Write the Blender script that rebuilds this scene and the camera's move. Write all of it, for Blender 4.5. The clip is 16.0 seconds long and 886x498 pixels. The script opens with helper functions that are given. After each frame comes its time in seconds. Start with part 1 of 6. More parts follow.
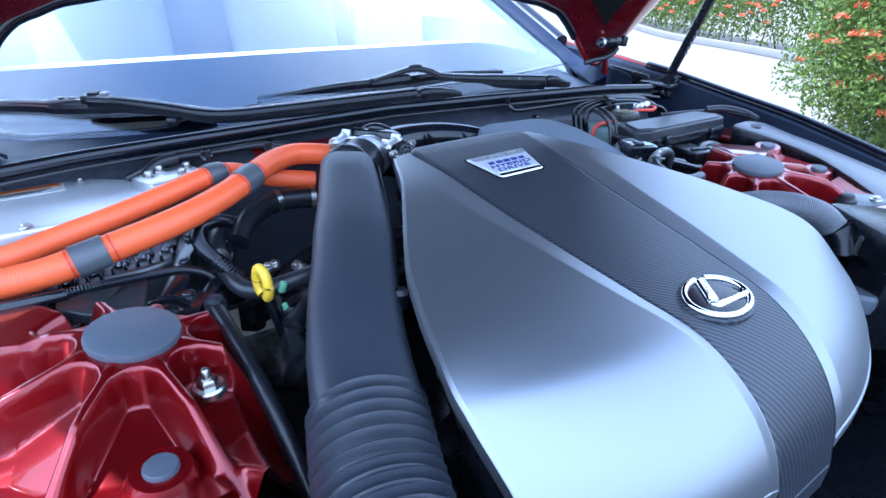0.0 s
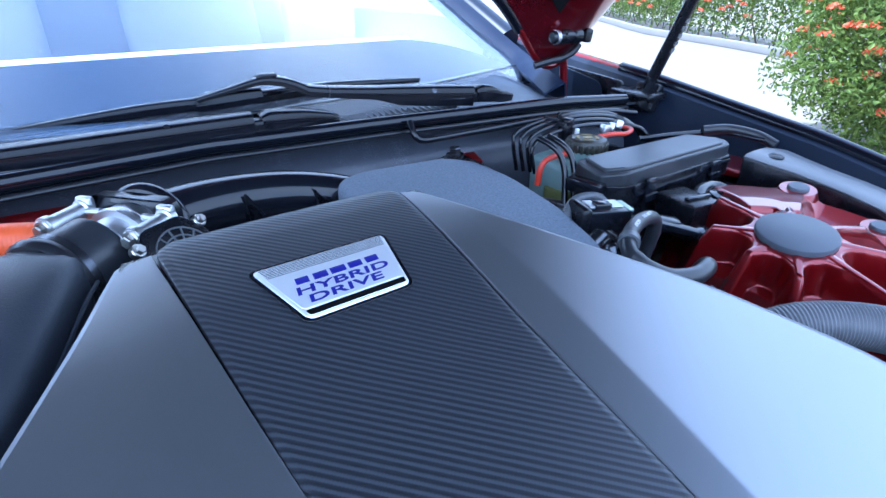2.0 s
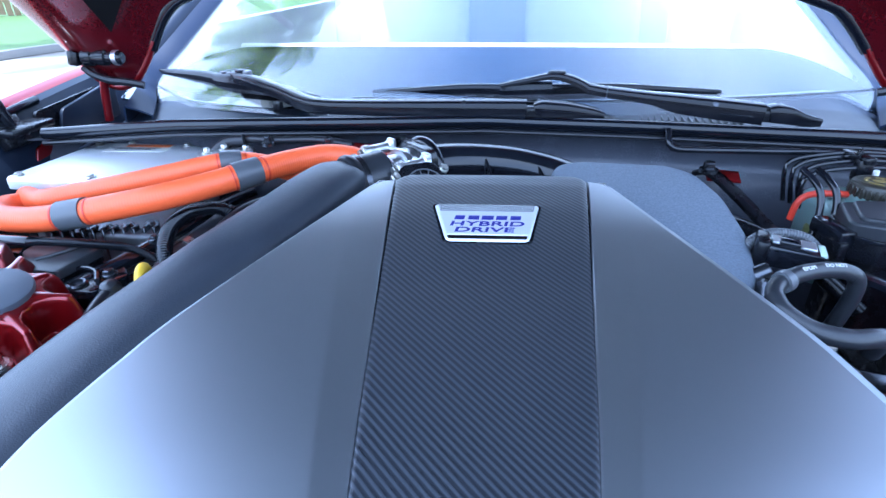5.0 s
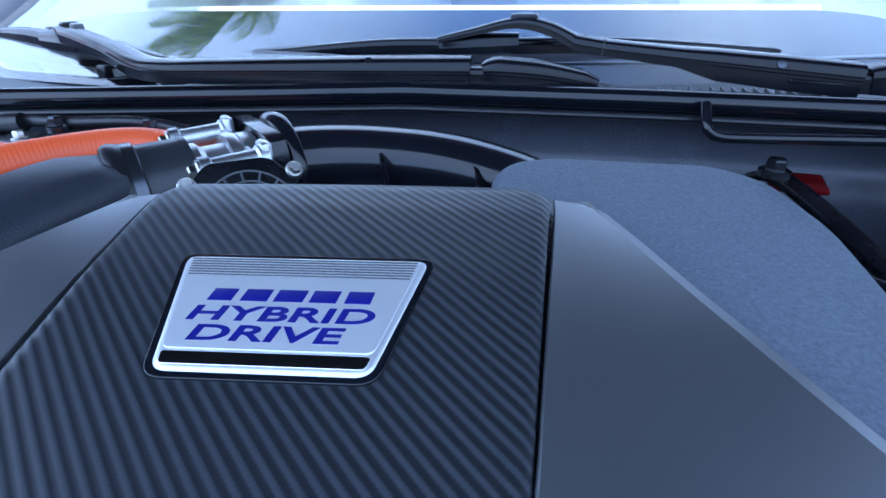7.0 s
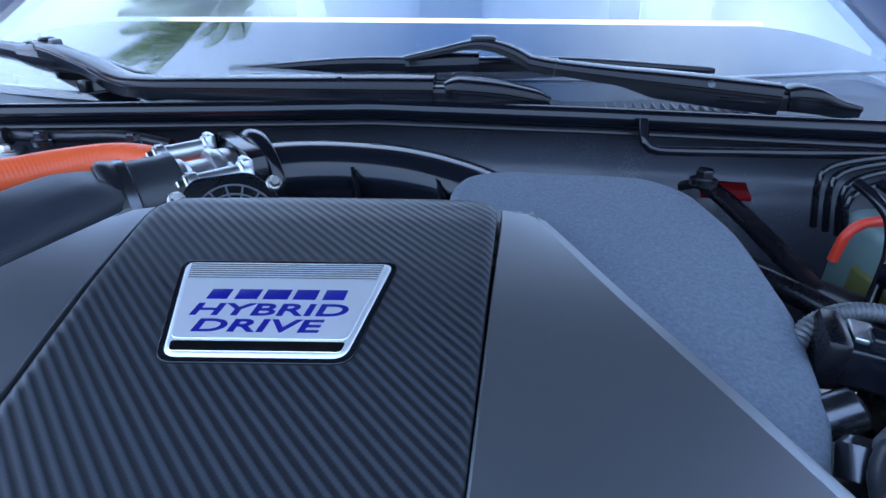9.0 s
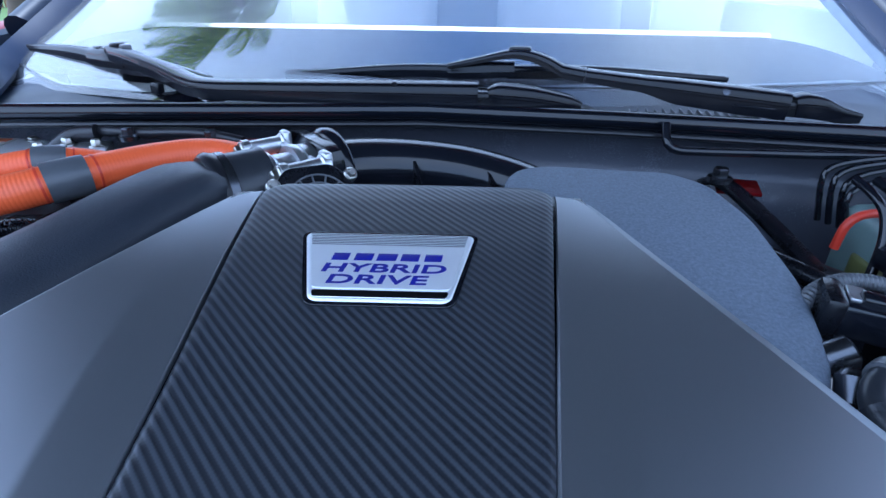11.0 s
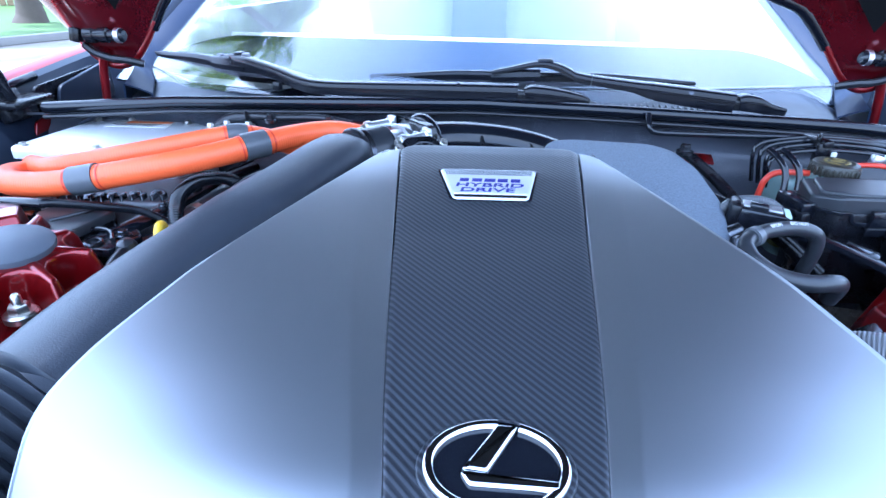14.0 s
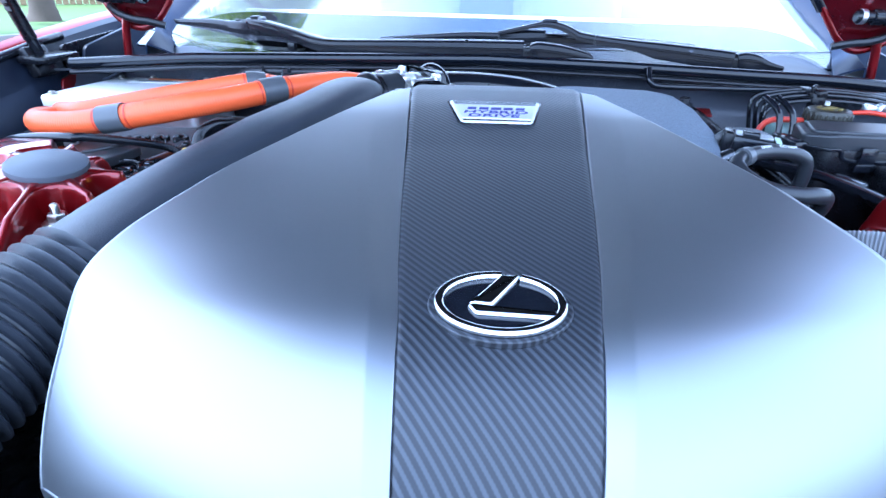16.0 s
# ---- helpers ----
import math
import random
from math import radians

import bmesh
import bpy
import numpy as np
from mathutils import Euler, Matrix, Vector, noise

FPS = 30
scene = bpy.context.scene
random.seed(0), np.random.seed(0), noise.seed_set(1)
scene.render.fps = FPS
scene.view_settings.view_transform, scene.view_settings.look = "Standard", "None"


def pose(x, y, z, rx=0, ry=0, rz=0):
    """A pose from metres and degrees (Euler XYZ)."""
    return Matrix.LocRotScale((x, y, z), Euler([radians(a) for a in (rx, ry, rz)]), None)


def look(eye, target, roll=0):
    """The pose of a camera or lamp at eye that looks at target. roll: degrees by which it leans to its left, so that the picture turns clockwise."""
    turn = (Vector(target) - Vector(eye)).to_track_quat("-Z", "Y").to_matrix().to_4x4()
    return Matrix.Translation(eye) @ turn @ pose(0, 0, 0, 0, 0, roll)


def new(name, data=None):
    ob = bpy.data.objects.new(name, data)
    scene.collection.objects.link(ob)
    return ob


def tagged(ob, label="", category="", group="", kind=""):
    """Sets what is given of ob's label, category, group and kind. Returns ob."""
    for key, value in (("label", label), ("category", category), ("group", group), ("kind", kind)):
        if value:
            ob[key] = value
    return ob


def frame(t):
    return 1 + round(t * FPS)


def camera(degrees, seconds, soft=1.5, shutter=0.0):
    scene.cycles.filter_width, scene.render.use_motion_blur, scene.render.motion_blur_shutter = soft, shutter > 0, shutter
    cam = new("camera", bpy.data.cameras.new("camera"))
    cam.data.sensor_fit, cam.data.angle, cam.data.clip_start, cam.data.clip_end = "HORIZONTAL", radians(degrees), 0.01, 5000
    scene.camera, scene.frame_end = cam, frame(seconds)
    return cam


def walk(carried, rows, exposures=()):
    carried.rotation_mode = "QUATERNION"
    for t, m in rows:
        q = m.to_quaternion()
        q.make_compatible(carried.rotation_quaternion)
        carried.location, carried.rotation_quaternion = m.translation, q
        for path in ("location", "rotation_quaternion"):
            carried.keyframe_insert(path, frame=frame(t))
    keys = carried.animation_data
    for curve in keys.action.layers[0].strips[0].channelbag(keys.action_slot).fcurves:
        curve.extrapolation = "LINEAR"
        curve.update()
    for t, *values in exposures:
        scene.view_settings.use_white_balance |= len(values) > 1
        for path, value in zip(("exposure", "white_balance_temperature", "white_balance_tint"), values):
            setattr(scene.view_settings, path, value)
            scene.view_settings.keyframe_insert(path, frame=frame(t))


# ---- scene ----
cam = camera(78.4, 16.0)
PATH = [
    (0, (-0.457, -0.557, 1.108), (0.505, 0.946, 0.207), 0.6),
    (0.5, (-0.362, -0.47, 1.093), (0.608, 1.029, 0.192), 0.4),
    (1, (-0.264, -0.369, 1.066), (0.738, 1.112, 0.169), 0.2),
    (1.5, (-0.166, -0.291, 1.045), (0.839, 1.186, 0.146), 0.2),
    (2, (-0.117, -0.307, 1.065), (0.889, 1.166, 0.159), 0.1),
    (2.5, (-0.091, -0.397, 1.076), (0.884, 1.097, 0.172), -0.4),
    (3, (-0.069, -0.447, 1.081), (0.758, 1.132, 0.175), -0.5),
    (3.5, (0.0, -0.438, 1.086), (0.454, 1.281, 0.17), -0.9),
    (4, (0.028, -0.502, 1.109), (0.208, 1.272, 0.203), -1.6),
    (4.2, (0.014, -0.549, 1.117), (0.054, 1.234, 0.212), -1.5),
    (6.3, (0.049, -0.186, 1.03), (-0.203, 1.556, 0.082), -0.4),
    (6.5, (0.059, -0.159, 1.023), (-0.182, 1.592, 0.085), -0.5),
    (7, (0.09, -0.158, 0.992), (-0.106, 1.601, 0.061), -0.6),
    (7.5, (0.088, -0.167, 0.998), (-0.059, 1.597, 0.065), -0.3),
    (8, (0.097, -0.18, 1.014), (-0.038, 1.582, 0.079), -0.1),
    (8.2, (0.101, -0.185, 1.011), (-0.027, 1.582, 0.083), -0.1),
    (10.3, (0.088, -0.214, 1.02), (0.011, 1.561, 0.102), 0.7),
    (10.5, (0.08, -0.221, 1.019), (0.001, 1.557, 0.107), 0.7),
    (11, (0.061, -0.264, 1.027), (-0.049, 1.513, 0.116), 0.7),
    (11.5, (0.009, -0.293, 1.041), (-0.124, 1.482, 0.13), 0.9),
    (12, (0.005, -0.34, 1.043), (-0.127, 1.437, 0.135), 1.0),
    (12.5, (-0.002, -0.386, 1.059), (-0.115, 1.392, 0.151), 1.1),
    (13, (-0.018, -0.433, 1.076), (-0.116, 1.344, 0.164), 1.2),
    (13.5, (-0.007, -0.491, 1.077), (-0.098, 1.288, 0.169), 1.3),
    (14, (-0.01, -0.533, 1.072), (-0.096, 1.248, 0.166), 1.4),
    (14.5, (-0.008, -0.549, 1.073), (-0.098, 1.231, 0.165), 1.4),
    (15, (-0.003, -0.54, 1.061), (-0.103, 1.239, 0.153), 1.5),
    (15.5, (-0.01, -0.549, 1.027), (-0.112, 1.234, 0.126), 1.4),
    (16, (-0.007, -0.604, 1.009), (-0.114, 1.181, 0.112), 1.5),
]
walk(cam, [(t, look(eye, target, roll)) for t, eye, target, roll in PATH], [(0.0, 2.70, 4500, 10), (0.5, 2.92, 4560, 10), (1.0, 2.98, 4570, 10), (1.5, 2.90, 4540, 10), (2.0, 2.70, 4460, 10), (2.5, 2.74, 4500, 10), (3.5, 3.02, 4560, 10), (4.2, 3.02, 4530, 10), (6.5, 2.5, 4410, 10), (7.0, 2.24, 4410, 10), (8.0, 2.23, 4440, 10), (10.5, 2.21, 4510, 10), (11.5, 2.17, 4500, 10), (12.0, 2.38, 4490, 10), (13.0, 2.96, 4500, 10), (14.0, 3.2, 4480, 10), (14.5, 3.34, 4460, 10), (15.5, 3.34, 4490, 10), (16.0, 3.18, 4510, 10)])

# ---- light ----
SUN_EL, SUN_AZ = 74.0, -88.0      # azimuth from +y towards +x
world = bpy.data.worlds.new("sky")
scene.world = world
world.use_nodes = True
wn, wl = world.node_tree.nodes, world.node_tree.links
sky = wn.new("ShaderNodeTexSky")
sky.sky_type, sky.sun_disc = "NISHITA", False
sky.sun_elevation, sky.sun_rotation = radians(SUN_EL), radians(SUN_AZ)
sky.dust_density, sky.air_density = 0.2, 1.0
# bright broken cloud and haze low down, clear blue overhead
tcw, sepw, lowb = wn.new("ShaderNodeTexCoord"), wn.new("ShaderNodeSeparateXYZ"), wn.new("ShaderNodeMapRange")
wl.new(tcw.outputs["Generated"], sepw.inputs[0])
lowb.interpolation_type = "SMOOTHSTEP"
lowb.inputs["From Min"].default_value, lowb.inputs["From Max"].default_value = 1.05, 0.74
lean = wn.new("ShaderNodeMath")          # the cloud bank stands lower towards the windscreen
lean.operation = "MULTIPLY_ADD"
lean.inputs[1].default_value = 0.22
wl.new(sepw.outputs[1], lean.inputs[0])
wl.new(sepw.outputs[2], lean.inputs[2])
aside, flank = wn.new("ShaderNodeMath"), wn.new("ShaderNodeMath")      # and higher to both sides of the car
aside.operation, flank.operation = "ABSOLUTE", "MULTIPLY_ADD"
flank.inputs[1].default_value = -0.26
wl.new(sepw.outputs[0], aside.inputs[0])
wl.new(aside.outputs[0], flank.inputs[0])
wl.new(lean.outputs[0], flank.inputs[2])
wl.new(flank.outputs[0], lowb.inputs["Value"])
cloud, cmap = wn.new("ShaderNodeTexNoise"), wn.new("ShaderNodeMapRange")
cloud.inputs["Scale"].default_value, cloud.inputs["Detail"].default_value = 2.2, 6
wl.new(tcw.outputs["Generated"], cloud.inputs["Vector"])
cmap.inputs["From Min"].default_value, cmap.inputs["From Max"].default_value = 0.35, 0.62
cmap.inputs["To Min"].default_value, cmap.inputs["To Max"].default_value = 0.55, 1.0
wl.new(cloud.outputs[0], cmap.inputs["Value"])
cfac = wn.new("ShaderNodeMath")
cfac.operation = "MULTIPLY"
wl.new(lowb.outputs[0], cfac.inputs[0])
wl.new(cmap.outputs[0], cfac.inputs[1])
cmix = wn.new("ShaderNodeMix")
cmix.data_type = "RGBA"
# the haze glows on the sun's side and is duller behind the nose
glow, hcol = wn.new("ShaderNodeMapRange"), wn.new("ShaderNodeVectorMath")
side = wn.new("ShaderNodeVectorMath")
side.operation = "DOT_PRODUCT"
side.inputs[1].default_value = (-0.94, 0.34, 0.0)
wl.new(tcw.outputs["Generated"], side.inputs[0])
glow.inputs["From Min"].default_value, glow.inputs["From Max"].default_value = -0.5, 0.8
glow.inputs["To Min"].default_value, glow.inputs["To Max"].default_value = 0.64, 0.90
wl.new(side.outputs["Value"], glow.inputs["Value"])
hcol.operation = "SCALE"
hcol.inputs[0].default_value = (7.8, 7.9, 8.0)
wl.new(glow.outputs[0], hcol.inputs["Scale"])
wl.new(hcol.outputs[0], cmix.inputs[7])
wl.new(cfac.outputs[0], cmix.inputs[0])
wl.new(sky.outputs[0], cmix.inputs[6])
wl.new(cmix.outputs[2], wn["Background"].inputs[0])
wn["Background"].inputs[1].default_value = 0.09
sun = new("sun", bpy.data.lights.new("sun", "SUN"))
sun.data.energy, sun.data.angle, sun.data.color = 2.0, radians(0.6), (1.0, 0.91, 0.78)
_e, _a = radians(SUN_EL), radians(SUN_AZ)
SUN_DIR = Vector((math.cos(_e) * math.sin(_a), math.cos(_e) * math.cos(_a), math.sin(_e)))
sun.matrix_world = look(SUN_DIR * 50, (0, 0, 0))


# ---- materials ----
def material(name, color, rough=0.5, metal=0.0, vary=0.15, scale=30.0, bump=0.0, grain=400.0, coat=0.0, rvary=0.1, spec=0.5, tint=None):
    """Principled surface with blotches (scale), fine grain (grain) in colour, roughness and relief."""
    m = bpy.data.materials.new(name)
    m.use_nodes = True
    n, l = m.node_tree.nodes, m.node_tree.links
    b = n["Principled BSDF"]
    tc = n.new("ShaderNodeTexCoord")
    big, fine = n.new("ShaderNodeTexNoise"), n.new("ShaderNodeTexNoise")
    big.inputs["Scale"].default_value, fine.inputs["Scale"].default_value = scale, grain
    big.inputs["Detail"].default_value, fine.inputs["Detail"].default_value = 5, 3
    l.new(tc.outputs["Object"], big.inputs["Vector"])
    l.new(tc.outputs["Object"], fine.inputs["Vector"])
    ramp = n.new("ShaderNodeMix")
    ramp.data_type = "RGBA"
    c2 = tint or tuple(min(1, c * (1 + vary)) for c in color)
    ramp.inputs[6].default_value = (*[c * (1 - vary) for c in color], 1)
    ramp.inputs[7].default_value = (*c2, 1)
    add = n.new("ShaderNodeMath")
    add.operation = "MULTIPLY_ADD"
    add.inputs[1].default_value, add.inputs[2].default_value = 0.35, 0.0
    l.new(fine.outputs[0], add.inputs[0])
    sum_ = n.new("ShaderNodeMath")
    sum_.operation = "MULTIPLY_ADD"
    sum_.inputs[1].default_value = 0.65
    l.new(big.outputs[0], sum_.inputs[0])
    l.new(add.outputs[0], sum_.inputs[2])
    l.new(sum_.outputs[0], ramp.inputs[0])
    l.new(ramp.outputs[2], b.inputs["Base Color"])
    mr = n.new("ShaderNodeMapRange")
    mr.inputs["To Min"].default_value, mr.inputs["To Max"].default_value = max(0.02, rough - rvary), min(1, rough + rvary)
    l.new(sum_.outputs[0], mr.inputs["Value"])
    l.new(mr.outputs[0], b.inputs["Roughness"])
    b.inputs["Metallic"].default_value, b.inputs["Coat Weight"].default_value = metal, coat
    b.inputs["Specular IOR Level"].default_value = spec
    b.inputs["Coat Roughness"].default_value = 0.05
    if bump:
        bp = n.new("ShaderNodeBump")
        bp.inputs["Strength"].default_value, bp.inputs["Distance"].default_value = bump, 0.0006
        l.new(fine.outputs[0], bp.inputs["Height"])
        l.new(bp.outputs[0], b.inputs["Normal"])
    return m


SILVER = material("satin_silver_paint", (0.325, 0.338, 0.362), 0.42, 0.95, 0.03, 3, 0.0, 1500, rvary=0.01)
BLACK = material("black_plastic", (0.005, 0.0055, 0.008), 0.27, 0, 0.3, 40, 0.05, 900, spec=0.36)
BLACK_GLOSS = material("glossy_black_trim", (0.007, 0.008, 0.012), 0.15, 0, 0.2, 20, 0.0, 700, rvary=0.04)
DUCT = material("grained_black_duct", (0.026, 0.030, 0.040), 0.40, 0, 0.3, 25, 0.45, 800)
RUBBER = material("black_rubber", (0.012, 0.0125, 0.016), 0.32, 0, 0.3, 60, 0.2, 500)
HOSE = material("grey_rubber_hose", (0.022, 0.024, 0.029), 0.31, 0, 0.3, 60, 0.2, 500)
GREYHOSE = material("grey_corrugated_plastic", (0.13, 0.134, 0.146), 0.36, 0, 0.15, 40, 0.1, 600)
SEAL = material("dark_seal_rubber", (0.005, 0.006, 0.010), 0.14, 0, 0.2, 20, 0.0, 600, rvary=0.04)
COWL = material("dark_cowl_plastic", (0.010, 0.014, 0.026), 0.36, 0, 0.2, 20, 0.0, 900, spec=0.22)
RED = material("candy_red_paint", (0.20, 0.0012, 0.0035), 0.30, 0.6, 0.12, 10, 0.0, 300, coat=1.0, rvary=0.02)
DARKRED = material("dark_red_inner_paint", (0.14, 0.003, 0.008), 0.28, 0.6, 0.2, 10, 0.0, 300, coat=1.0)
LINER = material("black_felt_liner", (0.006, 0.0062, 0.007), 0.9, 0, 0.3, 30, 0.8, 400, spec=0.1)
ORANGE = material("orange_cable_sleeve", (0.80, 0.125, 0.030), 0.42, 0, 0.08, 40, 0.1, 800)
ALU = material("cast_aluminium", (0.66, 0.67, 0.69), 0.40, 1.0, 0.15, 60, 0.35, 500)
# paler copy of the aluminium, its extra brightness standing in for strong light
LIT_ALU = material("satin_aluminium_lightened", (0.78, 0.79, 0.81), 0.5, 0.65, 0.06, 20, 0.15, 500)
ZINC = material("zinc_bolt_metal", (0.55, 0.54, 0.50), 0.3, 1.0, 0.2, 90, 0.1, 900)
STEEL = material("dark_steel_band", (0.10, 0.105, 0.12), 0.25, 0.9, 0.2, 60, 0.0, 600)
CASTING = material("dull_grey_casting", (0.20, 0.205, 0.22), 0.48, 1.0, 0.25, 60, 0.4, 400)
CHROME = material("chrome", (0.85, 0.86, 0.88), 0.06, 1.0, 0.03, 30, 0, 300, rvary=0.02)
PLATE = material("brushed_silver_plate", (0.78, 0.79, 0.82), 0.34, 0.55, 0.04, 60, 0.05, 1800)
BLUE_INK = material("deep_blue_ink", (0.012, 0.010, 0.20), 0.4, 0, 0.1, 100)
WHITE_INK = material("white_print", (0.7, 0.7, 0.7), 0.6, 0, 0.05, 100)
FELT = material("grey_speckled_foam", (0.070, 0.086, 0.115), 0.80, 0, 0.5, 420, 1.0, 800, rvary=0.03, spec=0.5, tint=(0.22, 0.255, 0.32))
CAP = material("grey_blue_rubber_cap", (0.075, 0.085, 0.105), 0.5, 0, 0.15, 50, 0.2, 700)
TAPE = material("grey_tape_clamp", (0.09, 0.095, 0.105), 0.34, 0, 0.2, 60, 0.1, 700)
YELLOW = material("yellow_plastic", (0.75, 0.50, 0.02), 0.4, 0, 0.1, 60, 0.05, 500)
GREEN = material("pale_green_paint", (0.25, 0.55, 0.30), 0.5, 0, 0.2, 100)
TANK = material("pale_teal_translucent_plastic", (0.20, 0.28, 0.265), 0.4, 0, 0.1, 30, 0.1, 400)
OLIVE = material("olive_band", (0.16, 0.17, 0.05), 0.5, 0, 0.2, 60)
GOLDCAP = material("black_and_gold_cap", (0.03, 0.028, 0.02), 0.4, 0, 0.3, 60, 0.1, 500)
GOLD = material("yellow_print", (0.22, 0.17, 0.05), 0.45, 0, 0.3, 90)
REDPLASTIC = material("red_orange_plastic", (0.55, 0.045, 0.02), 0.35, 0, 0.1, 50)
LABEL = material("white_paper_label", (0.62, 0.62, 0.60), 0.5, 0, 0.06, 80)
LABEL_O = material("orange_print", (0.65, 0.16, 0.03), 0.5, 0, 0.1, 80)
DASH = material("black_dashboard_vinyl", (0.006, 0.0065, 0.009), 0.85, 0, 0.2, 20, 0.0, 500, spec=0.0)
# grey raised to stand in for light falling on the ledge's top
LIT_LEDGE = material("ledge_plastic_lightened", (0.150, 0.155, 0.165), 0.38, 0, 0.15, 20, 0.1, 700)
FIREWALL = material("grey_moulded_firewall_panel", (0.062, 0.066, 0.083), 0.26, 0, 0.15, 9, 0.1, 600)
PILLAR = material("matt_blue_grey_trim", (0.010, 0.016, 0.036), 0.5, 0, 0.15, 12, 0.0, 700, spec=0.12)
# black plastic of the lids, lightened where light strikes their tops
LIT_LID = material("satin_black_plastic_lightened", (0.026, 0.028, 0.033), 0.36, 0, 0.15, 15, 0.0, 600)
CREAM = material("cream_leather", (0.40, 0.40, 0.39), 0.55, 0, 0.08, 12, 0.2, 300)
WIPER = material("satin_black_wiper", (0.005, 0.0055, 0.009), 0.24, 0, 0.2, 30, 0.0, 700, spec=0.35)
SEATM = material("pale_grey_leather", (0.40, 0.40, 0.41), 0.6, 0, 0.08, 12, 0.2, 300)
CONCRETE = material("pale_concrete", (0.195, 0.170, 0.140), 0.85, 0, 0.18, 0.7, 0.3, 40)
KERB = material("grey_kerb_stone", (0.22, 0.205, 0.185), 0.85, 0, 0.2, 3, 0.3, 60)
LAWN = material("mown_lawn", (0.055, 0.10, 0.015), 0.9, 0, 0.4, 1.5, 1.0, 60)
BARK = material("rough_palm_bark", (0.08, 0.06, 0.045), 0.9, 0, 0.4, 5, 1.0, 40)
WOOD = material("weathered_fence_wood", (0.26, 0.18, 0.09), 0.8, 0, 0.25, 3, 0.4, 60)


def leaf_material(name, a, b, gloss=0.45, spec=0.3):
    m = bpy.data.materials.new(name)
    m.use_nodes = True
    n, l = m.node_tree.nodes, m.node_tree.links
    p = n["Principled BSDF"]
    g = n.new("ShaderNodeNewGeometry")
    r = n.new("ShaderNodeValToRGB")
    r.color_ramp.elements[0].color, r.color_ramp.elements[1].color = (*a, 1), (*b, 1)
    l.new(g.outputs["Random Per Island"], r.inputs[0])
    l.new(r.outputs[0], p.inputs["Base Color"])
    p.inputs["Roughness"].default_value = gloss
    p.inputs["Specular IOR Level"].default_value = spec
    t = n.new("ShaderNodeBsdfTranslucent")
    mix = n.new("ShaderNodeMixShader")
    mix.inputs[0].default_value = 0.3
    l.new(r.outputs[0], t.inputs[0])
    l.new(p.outputs[0], mix.inputs[1])
    l.new(t.outputs[0], mix.inputs[2])
    l.new(mix.outputs[0], n["Material Output"].inputs[0])
    return m


LEAF = leaf_material("hedge_leaf", (0.05, 0.09, 0.012), (0.17, 0.22, 0.035), 0.6)
FLOWER = leaf_material("coral_red_petal", (0.65, 0.10, 0.04), (0.85, 0.22, 0.10))
FROND = leaf_material("palm_leaflet", (0.06, 0.14, 0.008), (0.34, 0.44, 0.03), 0.8, 0.05)
TWIG = material("brown_twig", (0.10, 0.075, 0.05), 0.85, 0, 0.3, 20)


def carbon_material():
    """Twill weave: diagonal bands crossed by fine threads."""
    m = bpy.data.materials.new("carbon_twill")
    m.use_nodes = True
    n, l = m.node_tree.nodes, m.node_tree.links
    p = n["Principled BSDF"]
    tc, mp = n.new("ShaderNodeTexCoord"), n.new("ShaderNodeMapping")
    mp.inputs["Rotation"].default_value = (0, 0, radians(-45))
    l.new(tc.outputs["Object"], mp.inputs["Vector"])
    w, w2 = n.new("ShaderNodeTexWave"), n.new("ShaderNodeTexWave")
    w.wave_profile = w2.wave_profile = "SIN"
    w.bands_direction, w2.bands_direction = "X", "Y"
    w.inputs["Scale"].default_value, w2.inputs["Scale"].default_value = 0.314 / 0.0046, 0.314 / 0.0019
    for q in (w, w2):
        q.inputs["Distortion"].default_value = 0.0
        l.new(mp.outputs[0], q.inputs["Vector"])
    mul = n.new("ShaderNodeMath")
    mul.operation = "MULTIPLY_ADD"
    mul.inputs[1].default_value = 0.12
    l.new(w2.outputs["Fac"], mul.inputs[0])
    l.new(w.outputs["Fac"], mul.inputs[2])
    r = n.new("ShaderNodeValToRGB")
    r.color_ramp.elements[0].position, r.color_ramp.elements[1].position = 0.35, 0.95
    r.color_ramp.elements[0].color, r.color_ramp.elements[1].color = (0.021, 0.023, 0.029, 1), (0.058, 0.063, 0.076, 1)
    l.new(mul.outputs[0], r.inputs[0])
    l.new(r.outputs[0], p.inputs["Base Color"])
    bp = n.new("ShaderNodeBump")
    bp.inputs["Strength"].default_value, bp.inputs["Distance"].default_value = 0.18, 0.0008
    l.new(mul.outputs[0], bp.inputs["Height"])
    l.new(bp.outputs[0], p.inputs["Normal"])
    p.inputs["Roughness"].default_value, p.inputs["Metallic"].default_value = 0.38, 0.25
    return m


CARBON = carbon_material()


def glass_material():
    m = bpy.data.materials.new("windscreen_glass")
    m.use_nodes = True
    p = m.node_tree.nodes["Principled BSDF"]
    p.inputs["Base Color"].default_value = (0.90, 0.95, 0.96, 1)
    p.inputs["Transmission Weight"].default_value, p.inputs["Roughness"].default_value, p.inputs["IOR"].default_value = 1.0, 0.0, 1.62
    return m


GLASS = glass_material()


# ---- geometry helpers ----
def part(name, geo, mat, parent=None, label="", angle=38):
    """One mesh object from (verts, faces), in world coordinates, under a thing or a part."""
    me = bpy.data.meshes.new(name)
    me.from_pydata([tuple(v) for v in geo[0]], [], geo[1])
    me.validate()
    me.materials.append(mat)
    me.shade_smooth()
    me.set_sharp_from_angle(angle=radians(angle))
    ob = new(name, me)
    if parent:
        ob.parent = parent
        ob.matrix_parent_inverse = Matrix.Translation(-parent.location)
    return tagged(ob, label)


